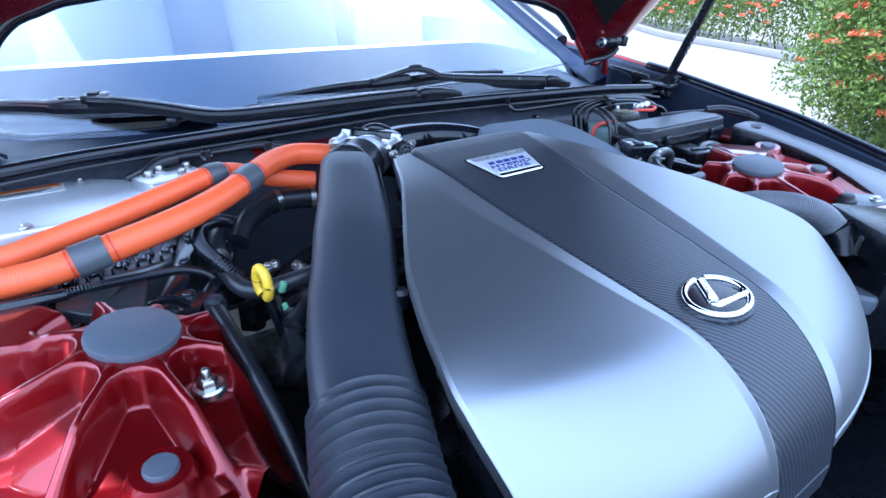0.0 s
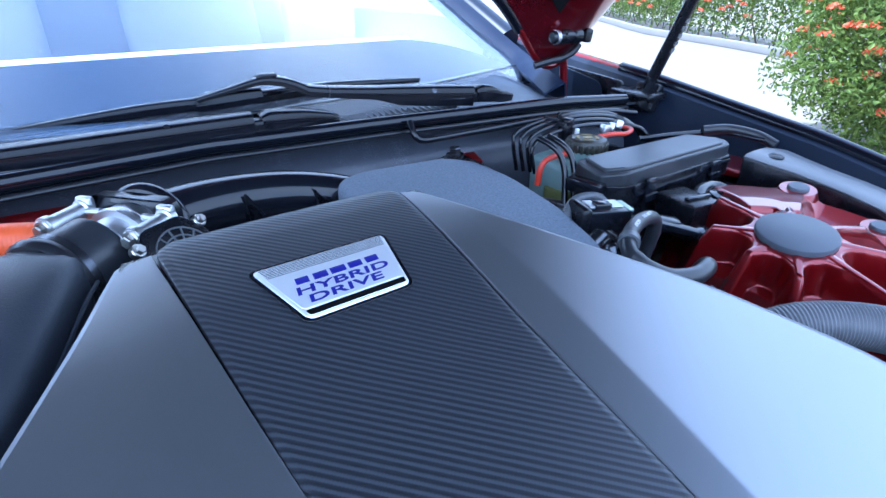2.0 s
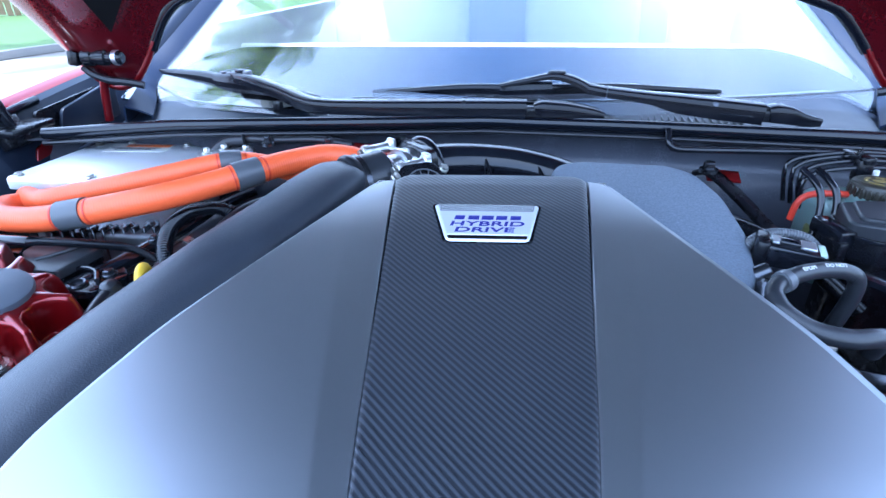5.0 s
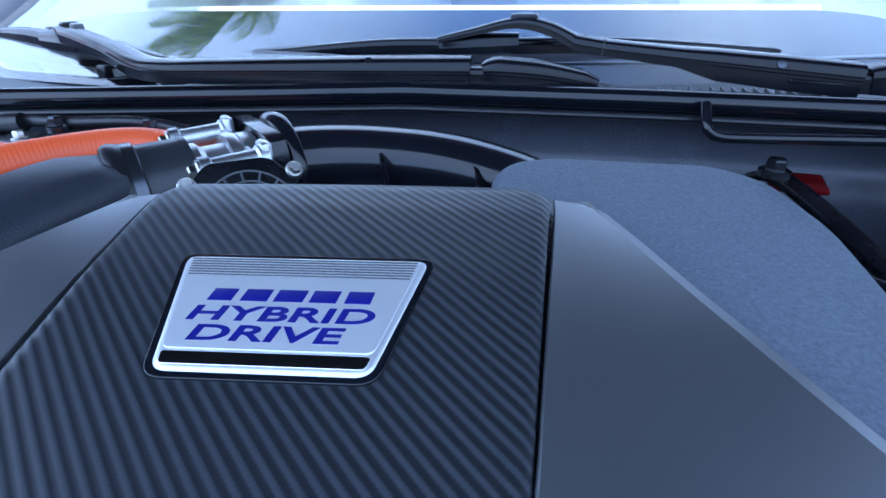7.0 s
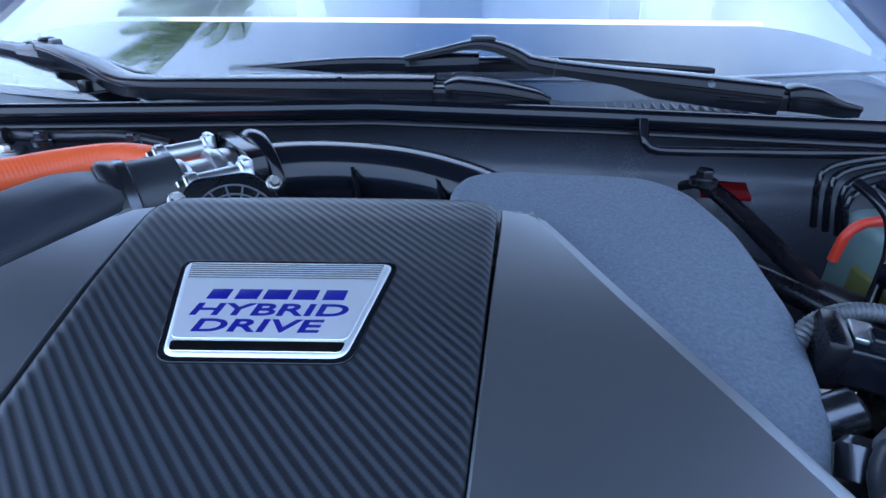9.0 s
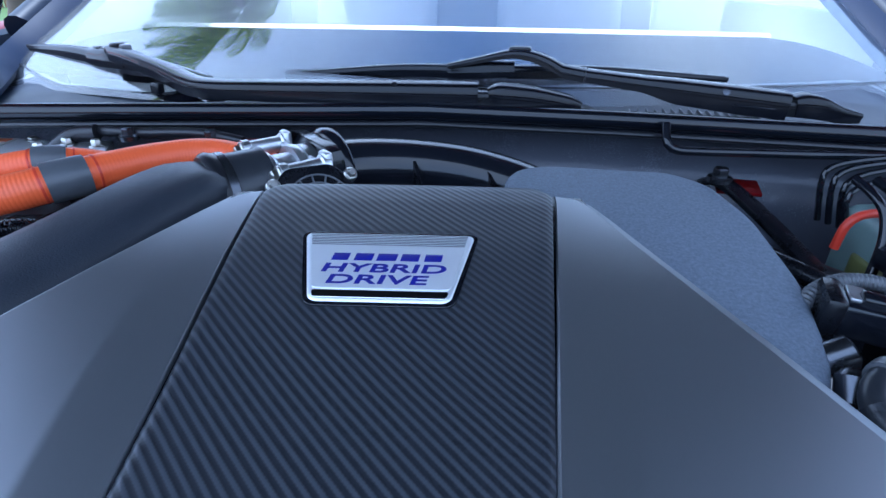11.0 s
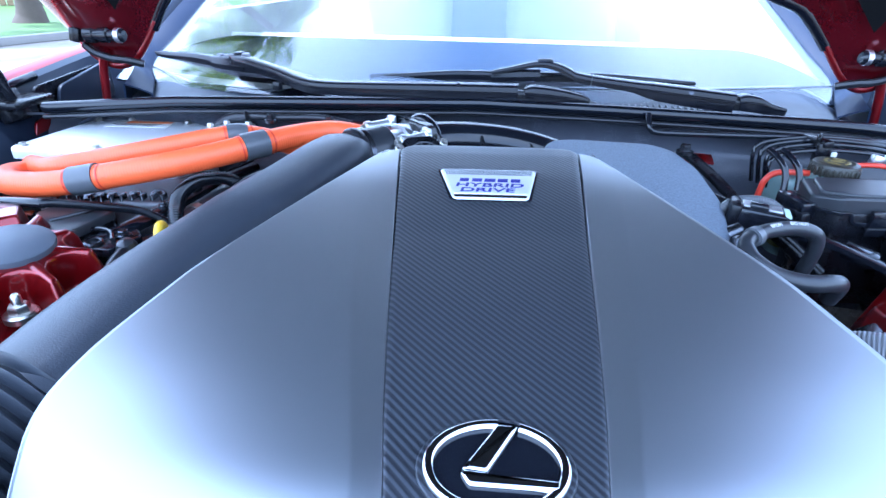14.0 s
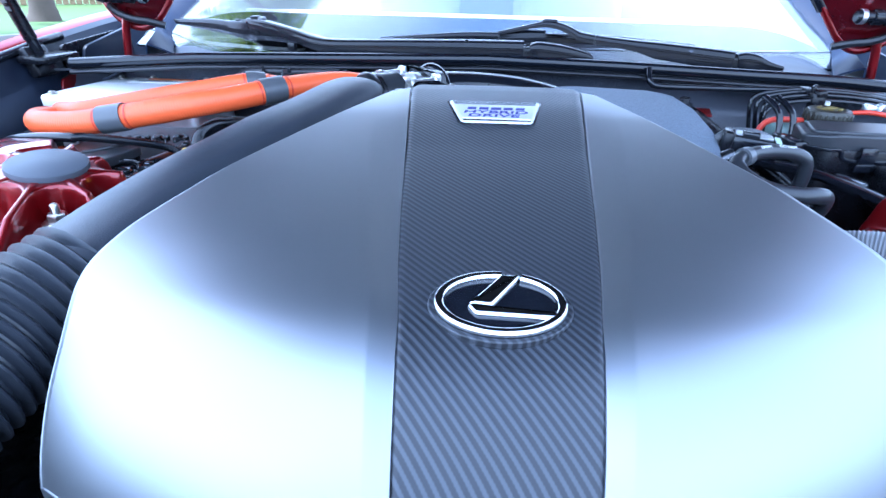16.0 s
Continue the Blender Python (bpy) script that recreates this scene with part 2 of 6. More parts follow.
def thing(name, label, category, at=(0, 0, 0), group="", kind=""):
    ob = new(name)
    ob.location = at
    return tagged(ob, label, category, group, kind)


def single(name, geo, mat, label, category, group="", kind="", angle=38):
    return tagged(part(name, geo, mat, None, "", angle), label, category, group, kind)


def join(*geos):
    v, f = [], []
    for g in geos:
        k = len(v)
        v += list(g[0])
        f += [[i + k for i in q] for q in g[1]]
    return v, f


def moved(geo, m):
    return [m @ Vector(p) for p in geo[0]], geo[1]


def spline(points, n):
    """n points evenly along a Catmull-Rom curve through the points, with their lengths."""
    p = [Vector(q) for q in points]
    p = [p[0] * 2 - p[1]] + p + [p[-1] * 2 - p[-2]]
    fine = []
    for i in range(1, len(p) - 2):
        for k in range(24):
            t = k / 24
            fine.append(0.5 * ((2 * p[i]) + (p[i + 1] - p[i - 1]) * t + (2 * p[i - 1] - 5 * p[i] + 4 * p[i + 1] - p[i + 2]) * t * t + (3 * p[i] - p[i - 1] - 3 * p[i + 1] + p[i + 2]) * t ** 3))
    fine.append(p[-2])
    d = np.concatenate([[0], np.cumsum([(b - a).length for a, b in zip(fine, fine[1:])])])
    a = np.array([tuple(q) for q in fine])
    s = np.linspace(0, d[-1], n)
    return [Vector((np.interp(x, d, a[:, 0]), np.interp(x, d, a[:, 1]), np.interp(x, d, a[:, 2]))) for x in s], s


def sweep(points, radius, n=14, k=None, square=0.0, flat=1.0, up=(0, 0, 1), caps=True):
    """A tube along a curve. radius: metres or a function of (part of the way, metres). square: 0 round to 1 boxy; flat: height over width."""
    if k is None:
        k = max(8, 6 * len(points))
    c, s = spline(points, k)
    v, f = [], []
    for i, p in enumerate(c):
        t = (c[min(i + 1, k - 1)] - c[max(i - 1, 0)]).normalized()
        side = t.cross(Vector(up))
        side = side.normalized() if side.length > 1e-4 else t.orthogonal().normalized()
        top = side.cross(t)
        r = radius(i / (k - 1), s[i]) if callable(radius) else radius
        for j in range(n):
            a = 2 * math.pi * j / n
            ca, sa = math.cos(a), math.sin(a)
            e = (1 - square) + square * min(1 / max(abs(ca), 1e-6), 1 / max(abs(sa), 1e-6), 1.25)
            v.append(p + side * (ca * r * e) + top * (sa * r * e * flat))
    for i in range(k - 1):
        for j in range(n):
            f.append([i * n + j, i * n + (j + 1) % n, (i + 1) * n + (j + 1) % n, (i + 1) * n + j])
    if caps:
        f += [list(range(n))[::-1], [(k - 1) * n + j for j in range(n)]]
    return v, f


def ribbed(points, radius, depth, pitch, n=20, **more):
    """A corrugated tube."""
    length = spline(points, 60)[1][-1]
    k = max(12, int(length / pitch * 6))
    return sweep(points, lambda u, s: radius + depth * math.cos(2 * math.pi * s / pitch), n, k, **more)


def lathe(profile, n=32, m=Matrix()):
    """A turned body: (radius, height) pairs from bottom to top."""
    v, f = [], []
    for r, z in profile:
        for j in range(n):
            a = 2 * math.pi * j / n
            v.append(m @ Vector((r * math.cos(a), r * math.sin(a), z)))
    for i in range(len(profile) - 1):
        for j in range(n):
            f.append([i * n + j, i * n + (j + 1) % n, (i + 1) * n + (j + 1) % n, (i + 1) * n + j])
    f += [list(range(n))[::-1], [(len(profile) - 1) * n + j for j in range(n)]]
    return v, f


def rbox(size, bevel, m=Matrix(), seg=2):
    """A box with rounded edges, centred on m."""
    bm = bmesh.new()
    bmesh.ops.create_cube(bm, size=1)
    bmesh.ops.scale(bm, vec=size, verts=bm.verts)
    bmesh.ops.bevel(bm, geom=bm.edges[:], offset=bevel, segments=seg, profile=0.5, affect="EDGES")
    bm.verts.index_update()
    g = [m @ q.co for q in bm.verts], [[q.index for q in f.verts] for f in bm.faces]
    bm.free()
    return g


def fillet(poly, r, seg=5):
    """A 2D outline with rounded corners."""
    out, n = [], len(poly)
    for i in range(n):
        a, b, c = (Vector(poly[(i + d) % n]) for d in (-1, 0, 1))
        u, w = (a - b), (c - b)
        rr = min(r, u.length * 0.45, w.length * 0.45)
        p, q = b + u.normalized() * rr, b + w.normalized() * rr
        for k in range(seg + 1):
            t = k / seg
            out.append((p * (1 - t) ** 2 + b * 2 * t * (1 - t) + q * t * t))
    return out


def inset(poly, d):
    n, out = len(poly), []
    area = sum(poly[i][0] * poly[(i + 1) % n][1] - poly[(i + 1) % n][0] * poly[i][1] for i in range(n))
    sg = 1 if area > 0 else -1
    for i in range(n):
        a, b, c = (Vector(poly[(i + k) % n][:2]) for k in (-1, 0, 1))
        e1, e2 = (b - a).normalized(), (c - b).normalized()
        nrm = (Vector((-e1.y, e1.x)) + Vector((-e2.y, e2.x)))
        nrm = nrm.normalized() if nrm.length > 1e-6 else Vector((-e1.y, e1.x))
        out.append(b + nrm * d * sg)
    return out


def slab(poly, z0, z1, bevel=0.002, m=Matrix(), steps=3):
    """An outline extruded from z0 to z1, its upper edge rounded; z1 may be a function of (x, y)."""
    top = z1 if callable(z1) else (lambda x, y: z1)
    poly = [Vector(p[:2]) for p in poly]
    n, v, f = len(poly), [], []
    rings = [(poly, None, 0)] + [(inset(poly, bevel * (1 - math.cos(a))), True, bevel * (1 - math.sin(a))) for a in np.linspace(0, math.pi / 2, steps + 1)]
    for ring, upper, drop in rings:
        for p in ring:
            v.append(m @ Vector((p.x, p.y, top(p.x, p.y) - drop if upper else z0)))
    for i in range(len(rings) - 1):
        for j in range(n):
            f.append([i * n + j, i * n + (j + 1) % n, (i + 1) * n + (j + 1) % n, (i + 1) * n + j])
    f += [list(range(n))[::-1], [(len(rings) - 1) * n + j for j in range(n)]]
    area = sum(poly[i].x * poly[(i + 1) % n].y - poly[(i + 1) % n].x * poly[i].y for i in range(n))
    return v, (f if area > 0 else [q[::-1] for q in f])


def sheet(rows, depth=0.0, lip=0.0015):
    """A grid of points as a surface; with depth its rim is folded down over a small rounded lip."""
    a, b = len(rows), len(rows[0])
    v = [Vector(p) for r in rows for p in r]
    f = [[i * b + j, i * b + j + 1, (i + 1) * b + j + 1, (i + 1) * b + j] for i in range(a - 1) for j in range(b - 1)]
    if depth:
        rim = [j for j in range(b)] + [i * b + b - 1 for i in range(1, a)] + [(a - 1) * b + j for j in range(b - 2, -1, -1)] + [i * b for i in range(a - 2, 0, -1)]
        mid = sum((v[i] for i in rim), Vector()) / len(rim)
        last = rim
        for out, down in ((lip * 0.7, lip * 0.3), (lip, lip), (lip, depth)):
            ring = []
            for i in rim:
                d = v[i] - mid
                d.z = 0
                ring.append(len(v))
                v.append(v[i] + d.normalized() * out - Vector((0, 0, down)))
            m = len(rim)
            f += [[last[j], ring[j], ring[(j + 1) % m], last[(j + 1) % m]] for j in range(m)]
            last = ring
    n = (v[f[0][1]] - v[f[0][0]]).cross(v[f[0][3]] - v[f[0][0]])
    return v, (f if n.z > 0 else [q[::-1] for q in f])


def shell(rows, t=0.004):
    """A grid of points given a thickness below it."""
    a, b = len(rows), len(rows[0])
    v = [Vector(p) for r in rows for p in r]
    nrm = []
    for i in range(a):
        for j in range(b):
            u = v[min(i + 1, a - 1) * b + j] - v[max(i - 1, 0) * b + j]
            w = v[i * b + min(j + 1, b - 1)] - v[i * b + max(j - 1, 0)]
            nrm.append(u.cross(w).normalized())
    k = len(v)
    v = v + [p - q * t for p, q in zip(v, nrm)]
    f = []
    for i in range(a - 1):
        for j in range(b - 1):
            q = [i * b + j, (i + 1) * b + j, (i + 1) * b + j + 1, i * b + j + 1]
            f += [q, [x + k for x in q[::-1]]]
    rim = [j for j in range(b)] + [i * b + b - 1 for i in range(1, a)] + [(a - 1) * b + j for j in range(b - 2, -1, -1)] + [i * b for i in range(a - 2, 0, -1)]
    m = len(rim)
    f += [[rim[j], rim[(j + 1) % m], rim[(j + 1) % m] + k, rim[j] + k] for j in range(m)]
    return v, f


def bolt(m, r=0.007, h=0.006):
    """A flanged hexagon bolt head standing on m."""
    return join(lathe([(r * 1.5, -0.004), (r * 1.5, 0.001), (r * 1.3, 0.002)], 16, m), lathe([(r, 0.0), (r, h * 0.85), (r * 0.8, h)], 6, m))


def lerp(a, b, t):
    return a + (b - a) * t


def curve_at(pairs, x):
    xs, ys = zip(*sorted(pairs))
    return float(np.interp(x, xs, ys))



# ---- the large structure: ground, bay ----
def ground():
    n = 40
    xs = np.concatenate([-np.geomspace(400, 1, n), np.linspace(-0.9, 0.9, 7), np.geomspace(1, 400, n)])
    rows = [[(x, y, 0.0) for x in xs] for y in xs]
    return single("ground", sheet(rows), CONCRETE, "pale sunlit concrete driveway and road", "ground", kind="structure")


ground()

SEAL_Y = [(-0.75, 0.330), (-0.5, 0.342), (0, 0.350), (0.5, 0.342), (0.75, 0.330)]
SEAL_Z = [(-0.75, 0.857), (-0.5, 0.874), (-0.37, 0.878), (0, 0.887), (0.23, 0.883), (0.4, 0.878), (0.57, 0.873), (0.75, 0.860)]
GLASS_Y = 0.45


def glass_base(x):
    return GLASS_Y + 0.33 * x * x, 0.893 - 0.012 * x * x


def cowl_edge(x):
    """Where the cowl meets the glass: it dips towards one end."""
    y, z = glass_base(x)
    k = min(1, max(0, (-x - 0.22) / 0.15)) * (1 - min(1, max(0, (-x - 0.56) / 0.12)))
    return y - 0.037 * k, z - 0.0195 * k


# firewall below the cowl seal
rows = []
for z, dy in ((0.004, 0.010), (0.000, 0.045), (-0.010, 0.058), (-0.028, 0.050), (-0.045, 0.030), (-0.070, 0.014), (-0.105, 0.004), (-0.30, 0.0)):
    rows.append([(x, curve_at(SEAL_Y, x) + dy - 0.004, curve_at(SEAL_Z, x) - 0.012 + z) for x in np.linspace(-0.76, 0.76, 40)])
firewall = single("wall_firewall", shell(rows, -0.004), FIREWALL, "dark plastic firewall panel under the cowl seal", "firewall", kind="structure")
for x in (-0.30, 0.161, 0.236, 0.46):
    y, z = curve_at(SEAL_Y, x), curve_at(SEAL_Z, x) - 0.012
    part("panel_joint", sweep([(x, y + 0.047, z - 0.026), (x, y + 0.0265, z - 0.045), (x, y + 0.0105, z - 0.070), (x, y + 0.0005, z - 0.105)], 0.0012, 6, 12), BLACK, firewall, "dark panel joint")
single("floor", rbox((1.6, 1.3, 0.02), 0.004, pose(0, -0.2, 0.42)), BLACK, "dark floor of the engine bay", "floor", kind="structure")
for sx, nm in ((1, "wall_right"), (-1, "wall_left")):
    single(nm, rbox((0.02, 1.3, 0.36), 0.004, pose(sx * 0.70, -0.2, 0.60)), BLACK, "dark inner side wall of the engine bay", "wall", kind="structure")
single("wall_front", rbox((1.5, 0.03, 0.30), 0.01, pose(0, -0.80, 0.55)), BLACK, "dark front wall of the engine bay", "wall", kind="structure")

# ---- engine cover ----
CX = 0.012
PROFILE = [(0.115, 0.8891), (0.03, 0.8783), (-0.08, 0.8643), (-0.20, 0.8491), (-0.28, 0.8389), (-0.33, 0.8320), (-0.352, 0.8255), (-0.373, 0.8150),
           (-0.395, 0.799), (-0.413, 0.780), (-0.430, 0.752), (-0.440, 0.717), (-0.444, 0.695)]
_pp, _ps = spline([(0, y, z) for y, z in PROFILE], 120)
OUTER = [(0.115, 0.1345), (0.098, 0.1405), (0.023, 0.168), (-0.065, 0.210), (-0.145, 0.247), (-0.19, 0.262), (-0.225, 0.2725), (-0.255, 0.280), (-0.30, 0.2875), (-0.345, 0.290), (-0.39, 0.288), (-0.42, 0.283), (-0.45, 0.275)]
INNER = [(0.105, 0.106), (-0.08, 0.0895), (-0.21, 0.0775), (-0.30, 0.0675), (-0.345, 0.061), (-0.39, 0.057), (-0.45, 0.051)]
STRIP = [(0.105, 0.034), (-0.07, 0.036), (-0.20, 0.027), (-0.33, 0.018), (-0.46, 0.014)]
CREASE = [(0.105, 0.0), (0.03, 0.0006), (-0.05, 0.0034), (-0.11, 0.0050), (-0.46, 0.0050)]      # depth of the folded strip beside the centre panel
CENTRE = [(0.115, -0.0040), (0.106, -0.0018), (0.085, -0.0004), (0.03, 0.0), (-0.02, -0.0018), (-0.08, -0.0045), (-0.46, -0.0045)]      # height of the centre panel over the general form


def cover_point(x, p, dz=0.0):
    """A point of the cover's top: x from the middle, p from the rear edge (0) to the front's lower edge (1)."""
    i = min(p, 0.9999) * 119
    q = _pp[int(i)].lerp(_pp[int(i) + 1], i - int(i))
    s = min(1, max(0, (-0.235 - q.y) / 0.155))
    return Vector((CX + x, q.y + 0.04 * x + 1.1 * s * s * (3 - 2 * s) * max(0, abs(x) - 0.05) ** 2, q.z - (0.11 + 0.12 * s) * x * x + dz))


def cover_y(p):
    i = min(p, 0.9999) * 119
    return lerp(_pp[int(i)].y, _pp[int(i) + 1].y, i - int(i))


def cover_z(x, y):
    ys = [q.y for q in _pp][::-1]
    zs = [q.z for q in _pp][::-1]
    return float(np.interp(y, ys, zs)) - 0.11 * (x - CX) ** 2


_op, _ = spline([(x, y, 0) for y, x in OUTER], 80)
RIM = [(q.y, q.x) for q in _op]


def side_panel(sx):
    rows = []
    for p0 in np.concatenate([np.linspace(0, 0.1, 6), np.linspace(0.12, 1, 50)]):
        row = []
        y0 = cover_y(p0)
        xi, xo, w, fold = curve_at(INNER, y0), curve_at(RIM, y0), curve_at(STRIP, y0), curve_at(CREASE, y0)
        w = min(w, (xo - xi) * 0.6)
        rim = 0.0088 if sx > 0 else 0.0036
        xo -= 0.0 if sx > 0 else 0.0025
        back = min(1, max(0, y0 / 0.115)) ** 1.5          # the rear end lies lower than the centre panel
        xs = [xi + 0.0012, xi + w * 0.33, xi + w * 0.66, xi + w * 0.95, xi + w * 1.02, xi + w * 1.1]
        xs += [lerp(xi + w * 1.1, xo - rim - 0.0006, k / 12) for k in range(1, 13)] + [xo - rim, xo - rim / 2, xo]
        for x in xs:
            u = (x - xi) / (xo - xi)
            pm = 0.014 + p0 * lerp(0.941, 0.911, u)
            dip = fold * max(0, 1 - (x - xi) / w)
            edge = rim * 0.34 * min(1, max(0, (x - xo + rim) / rim))
            row.append(cover_point(sx * x, pm, -dip - edge - back * (0.0050 + 0.0035 * u)))
        rows.append(row)
    return sheet(rows, 0.015, 0.0022 if sx > 0 else 0.0012)


cover = thing("engine_cover", "satin silver engine cover with a carbon-look centre panel", "engine cover", (CX, -0.1, 0.80))
part("side_panel", side_panel(-1), SILVER, cover, "satin silver side panel", 13)
part("side_panel", side_panel(1), SILVER, cover, "satin silver side panel", 13)
rows = []
for p0 in np.concatenate([np.linspace(0, 0.06, 10), np.linspace(0.075, 1, 56)]):
    y0 = cover_y(p0)
    xi = curve_at(INNER, y0) - 0.0015 - 0.011 * max(0, 1 - p0 / 0.03) ** 2
    rows.append([cover_point(e * xi, p0, curve_at(CENTRE, y0) - 0.0014 * max(0, abs(e) - 0.965) / 0.035) for e in [-1, -0.99, -0.965] + [lerp(-0.93, 0.93, k / 12) for k in range(13)] + [0.965, 0.99, 1]])
centre = part("centre_panel", sheet(rows, 0.03, 0.0012), CARBON, cover, "dark twill carbon-look centre panel")
rows = [[cover_point(lerp(-1, 1, k / 8) * (curve_at(OUTER, _pp[int(p0 * 119)].y) - 0.010), p0, -0.007) for k in range(9)] for p0 in np.linspace(0.01, 0.90, 30)]
part("under_shell", sheet(rows, 0.06), BLACK, cover, "black plastic base of the cover")
# edge lugs at the left rim
part("rubber_stop", lathe([(0.007, -0.012), (0.009, 0.0), (0.009, 0.005), (0.005, 0.009)], 16, pose(-0.246, -0.152, 0.826)), BLACK, cover)

# slope of the cover under the badges
TILT = math.degrees(math.atan2(0.127, 1.0))


def on_cover(x, y, lift=0.0, more=0.0):
    return pose(x, y, cover_z(x, y) + curve_at(CENTRE, y) + lift, TILT + more, 0, 2.3)


# maker's plate
PX, PY = 0.0108, 0.0085
plate = thing("badge_plate", "silver trapezoid badge plate with blue lettering on the engine cover", "badge", (PX, PY, 0.872))
trap = [(-0.0530, 0.0312), (0.0530, 0.0312), (0.0382, -0.0326), (-0.0382, -0.0326)]
pm = on_cover(PX, PY, -0.0022, 1.6)
part("surround", slab(fillet([(-0.0556, 0.0334), (0.0556, 0.0334), (0.0404, -0.0350), (-0.0404, -0.0350)], 0.0075), -0.003, 0.0029, 0.0005, pm), BLACK_GLOSS, plate, "black recessed surround")
part("rim", slab(fillet(trap, 0.006), -0.002, 0.0042, 0.0026, pm), PLATE, plate, "polished silver rim")
face = part("face", slab(fillet([(-0.0498, 0.0288), (0.0498, 0.0288), (0.0378, -0.0232), (-0.0378, -0.0232)], 0.0035), 0.0, 0.0048, 0.0004, pm), PLATE, plate, "brushed silver face")
part("lower_band", slab(fillet([(-0.0374, -0.0240), (0.0374, -0.0240), (0.0360, -0.0302), (-0.0360, -0.0302)], 0.002), 0.0, 0.0045, 0.0004, pm), CHROME, plate, "mirror-bright lower band")
for k in range(7):
    y = 0.0274 - 0.0017 * k
    hw = 0.0485 - (0.0288 - y) * 0.225
    part("groove", rbox((2 * hw, 0.0007, 0.0004), 0.0001, pm @ pose(0, y, 0.0049), 1), TAPE, face)


def lettering(name, body, size, m, mat, parent, stretch=1.0, shear=0.0, spacing=1.0, extrude=0.0002, bold=0.0):
    cu = bpy.data.curves.new(name, "FONT")
    cu.body, cu.size, cu.align_x, cu.align_y, cu.extrude, cu.shear, cu.space_character, cu.offset = body, size, "CENTER", "CENTER", extrude, shear, spacing, bold
    ob = bpy.data.objects.new(name, cu)
    me = bpy.data.meshes.new_from_object(ob)
    bpy.data.objects.remove(ob)
    g = [m @ Vector((p.co.x * stretch, p.co.y, p.co.z)) for p in me.vertices], [list(q.vertices) for q in me.polygons]
    bpy.data.meshes.remove(me)
    return part(name, g, mat, parent, "", 20)


for k, wdt in enumerate((0.0105, 0.0115, 0.0125, 0.0115, 0.0110)):
    part("brand_bar", slab([(-wdt / 2, -0.0034), (wdt / 2 - 0.001, -0.0034), (wdt / 2, 0.0034), (-wdt / 2 + 0.001, 0.0034)], 0.0, 0.0004, 0.0001, pm @ pose(-0.0262 + 0.0135 * k, 0.0050, 0.0047)), BLUE_INK, face)
lettering("word", "HYBRID", 0.0108, pm @ pose(-0.0005, -0.0058, 0.0049), BLUE_INK, face, 1.86, 0.12, 1.02, bold=0.00022)
lettering("word", "DRIVE", 0.0108, pm @ pose(-0.0035, -0.0160, 0.0049), BLUE_INK, face, 1.90, 0.12, 1.02, bold=0.00022)

# oval badge
em = on_cover(CX, -0.3198, 0.0005)
badge = thing("oval_badge", "chrome oval badge with an angled bar on dark ground", "badge", (CX, -0.3125, 0.832))


def oval(a, b, n=56, t0=0.0, t1=2 * math.pi):
    return [(a * math.cos(t), b * math.sin(t)) for t in np.linspace(t0, t1, n, endpoint=False)]


part("bezel", slab(oval(0.0447, 0.0335), -0.004, 0.0006, 0.0014, em), CARBON, badge, "raised dark bezel")
part("ground_disc", slab(oval(0.0412, 0.0305), -0.001, 0.0016, 0.0004, em), BLACK_GLOSS, badge, "glossy dark oval ground")
ring = sweep([(0.0378 * math.cos(t), 0.0272 * math.sin(t), 0) for t in np.linspace(radians(87), radians(87 + 340), 48)], 0.0033, 16, 100, flat=0.85)
part("ring", moved(ring, em @ pose(0, 0, 0.0024)), CHROME, badge, "chrome oval ring")
up_stroke = fillet([(0.0018, 0.0268), (0.0148, 0.0258), (-0.0055, -0.0052), (-0.0200, -0.0035)], 0.0024, 5)
low_stroke = fillet([(-0.0209, -0.0048), (-0.0050, -0.0056), (0.0346, -0.0090), (0.0330, -0.0158), (-0.0160, -0.0134)], 0.0026, 5)
part("angled_bar", slab(up_stroke, 0.001, 0.0050, 0.0027, em, 5), CHROME, badge, "chrome angled bar")
part("angled_bar", slab(low_stroke, 0.001, 0.0053, 0.0027, em, 5), CHROME, badge, "chrome angled bar")

# ---- foam cover beside the engine cover ----
foam_out = [(0.083, 0.145), (0.086, 0.180), (0.096, 0.200), (0.122, 0.211), (0.232, 0.209), (0.256, 0.185), (0.273, 0.125), (0.274, 0.050), (0.260, -0.015), (0.226, -0.077), (0.206, -0.050), (0.172, 0.022), (0.145, 0.090), (0.10, 0.10)]
foam = thing("foam_cover", "grey speckled foam sound cover beside the engine cover", "foam cover", (0.18, 0.09, 0.80))
foam_top = lambda x, y: 0.874 - 0.15 * max(0, 0.165 - y) - 0.03 * max(0, x - 0.16)
part("pad", slab(fillet(foam_out, 0.014, 4), 0.80, foam_top, 0.010, steps=5), FELT, foam, "grey speckled pad", 60)
part("base_tray", slab(inset(fillet(foam_out, 0.014, 4), 0.006), 0.775, 0.80, 0.002), BLACK, foam, "black plastic tray")

# ---- intake duct, throttle and manifold ----
duct_path = [(-0.156, 0.1655, 0.8505), (-0.165, 0.155, 0.852), (-0.174, 0.138, 0.852), (-0.186, 0.108, 0.849), (-0.208, 0.050, 0.838), (-0.236, -0.017, 0.826), (-0.261, -0.075, 0.815), (-0.282, -0.120, 0.806), (-0.306, -0.180, 0.793), (-0.326, -0.245, 0.778)]
duct = thing("intake_duct", "grained black air intake duct with a ribbed bellows", "air duct", (-0.24, -0.02, 0.79))
tube = part("tube", sweep(duct_path, lambda u, s: 0.0310 + 0.0062 * min(1, u / 0.07) + 0.0096 * min(1, u * 2.2), 32, 60, square=lerp(0.35, 0.62, 0.8), flat=0.88), DUCT, duct, "grained black duct")
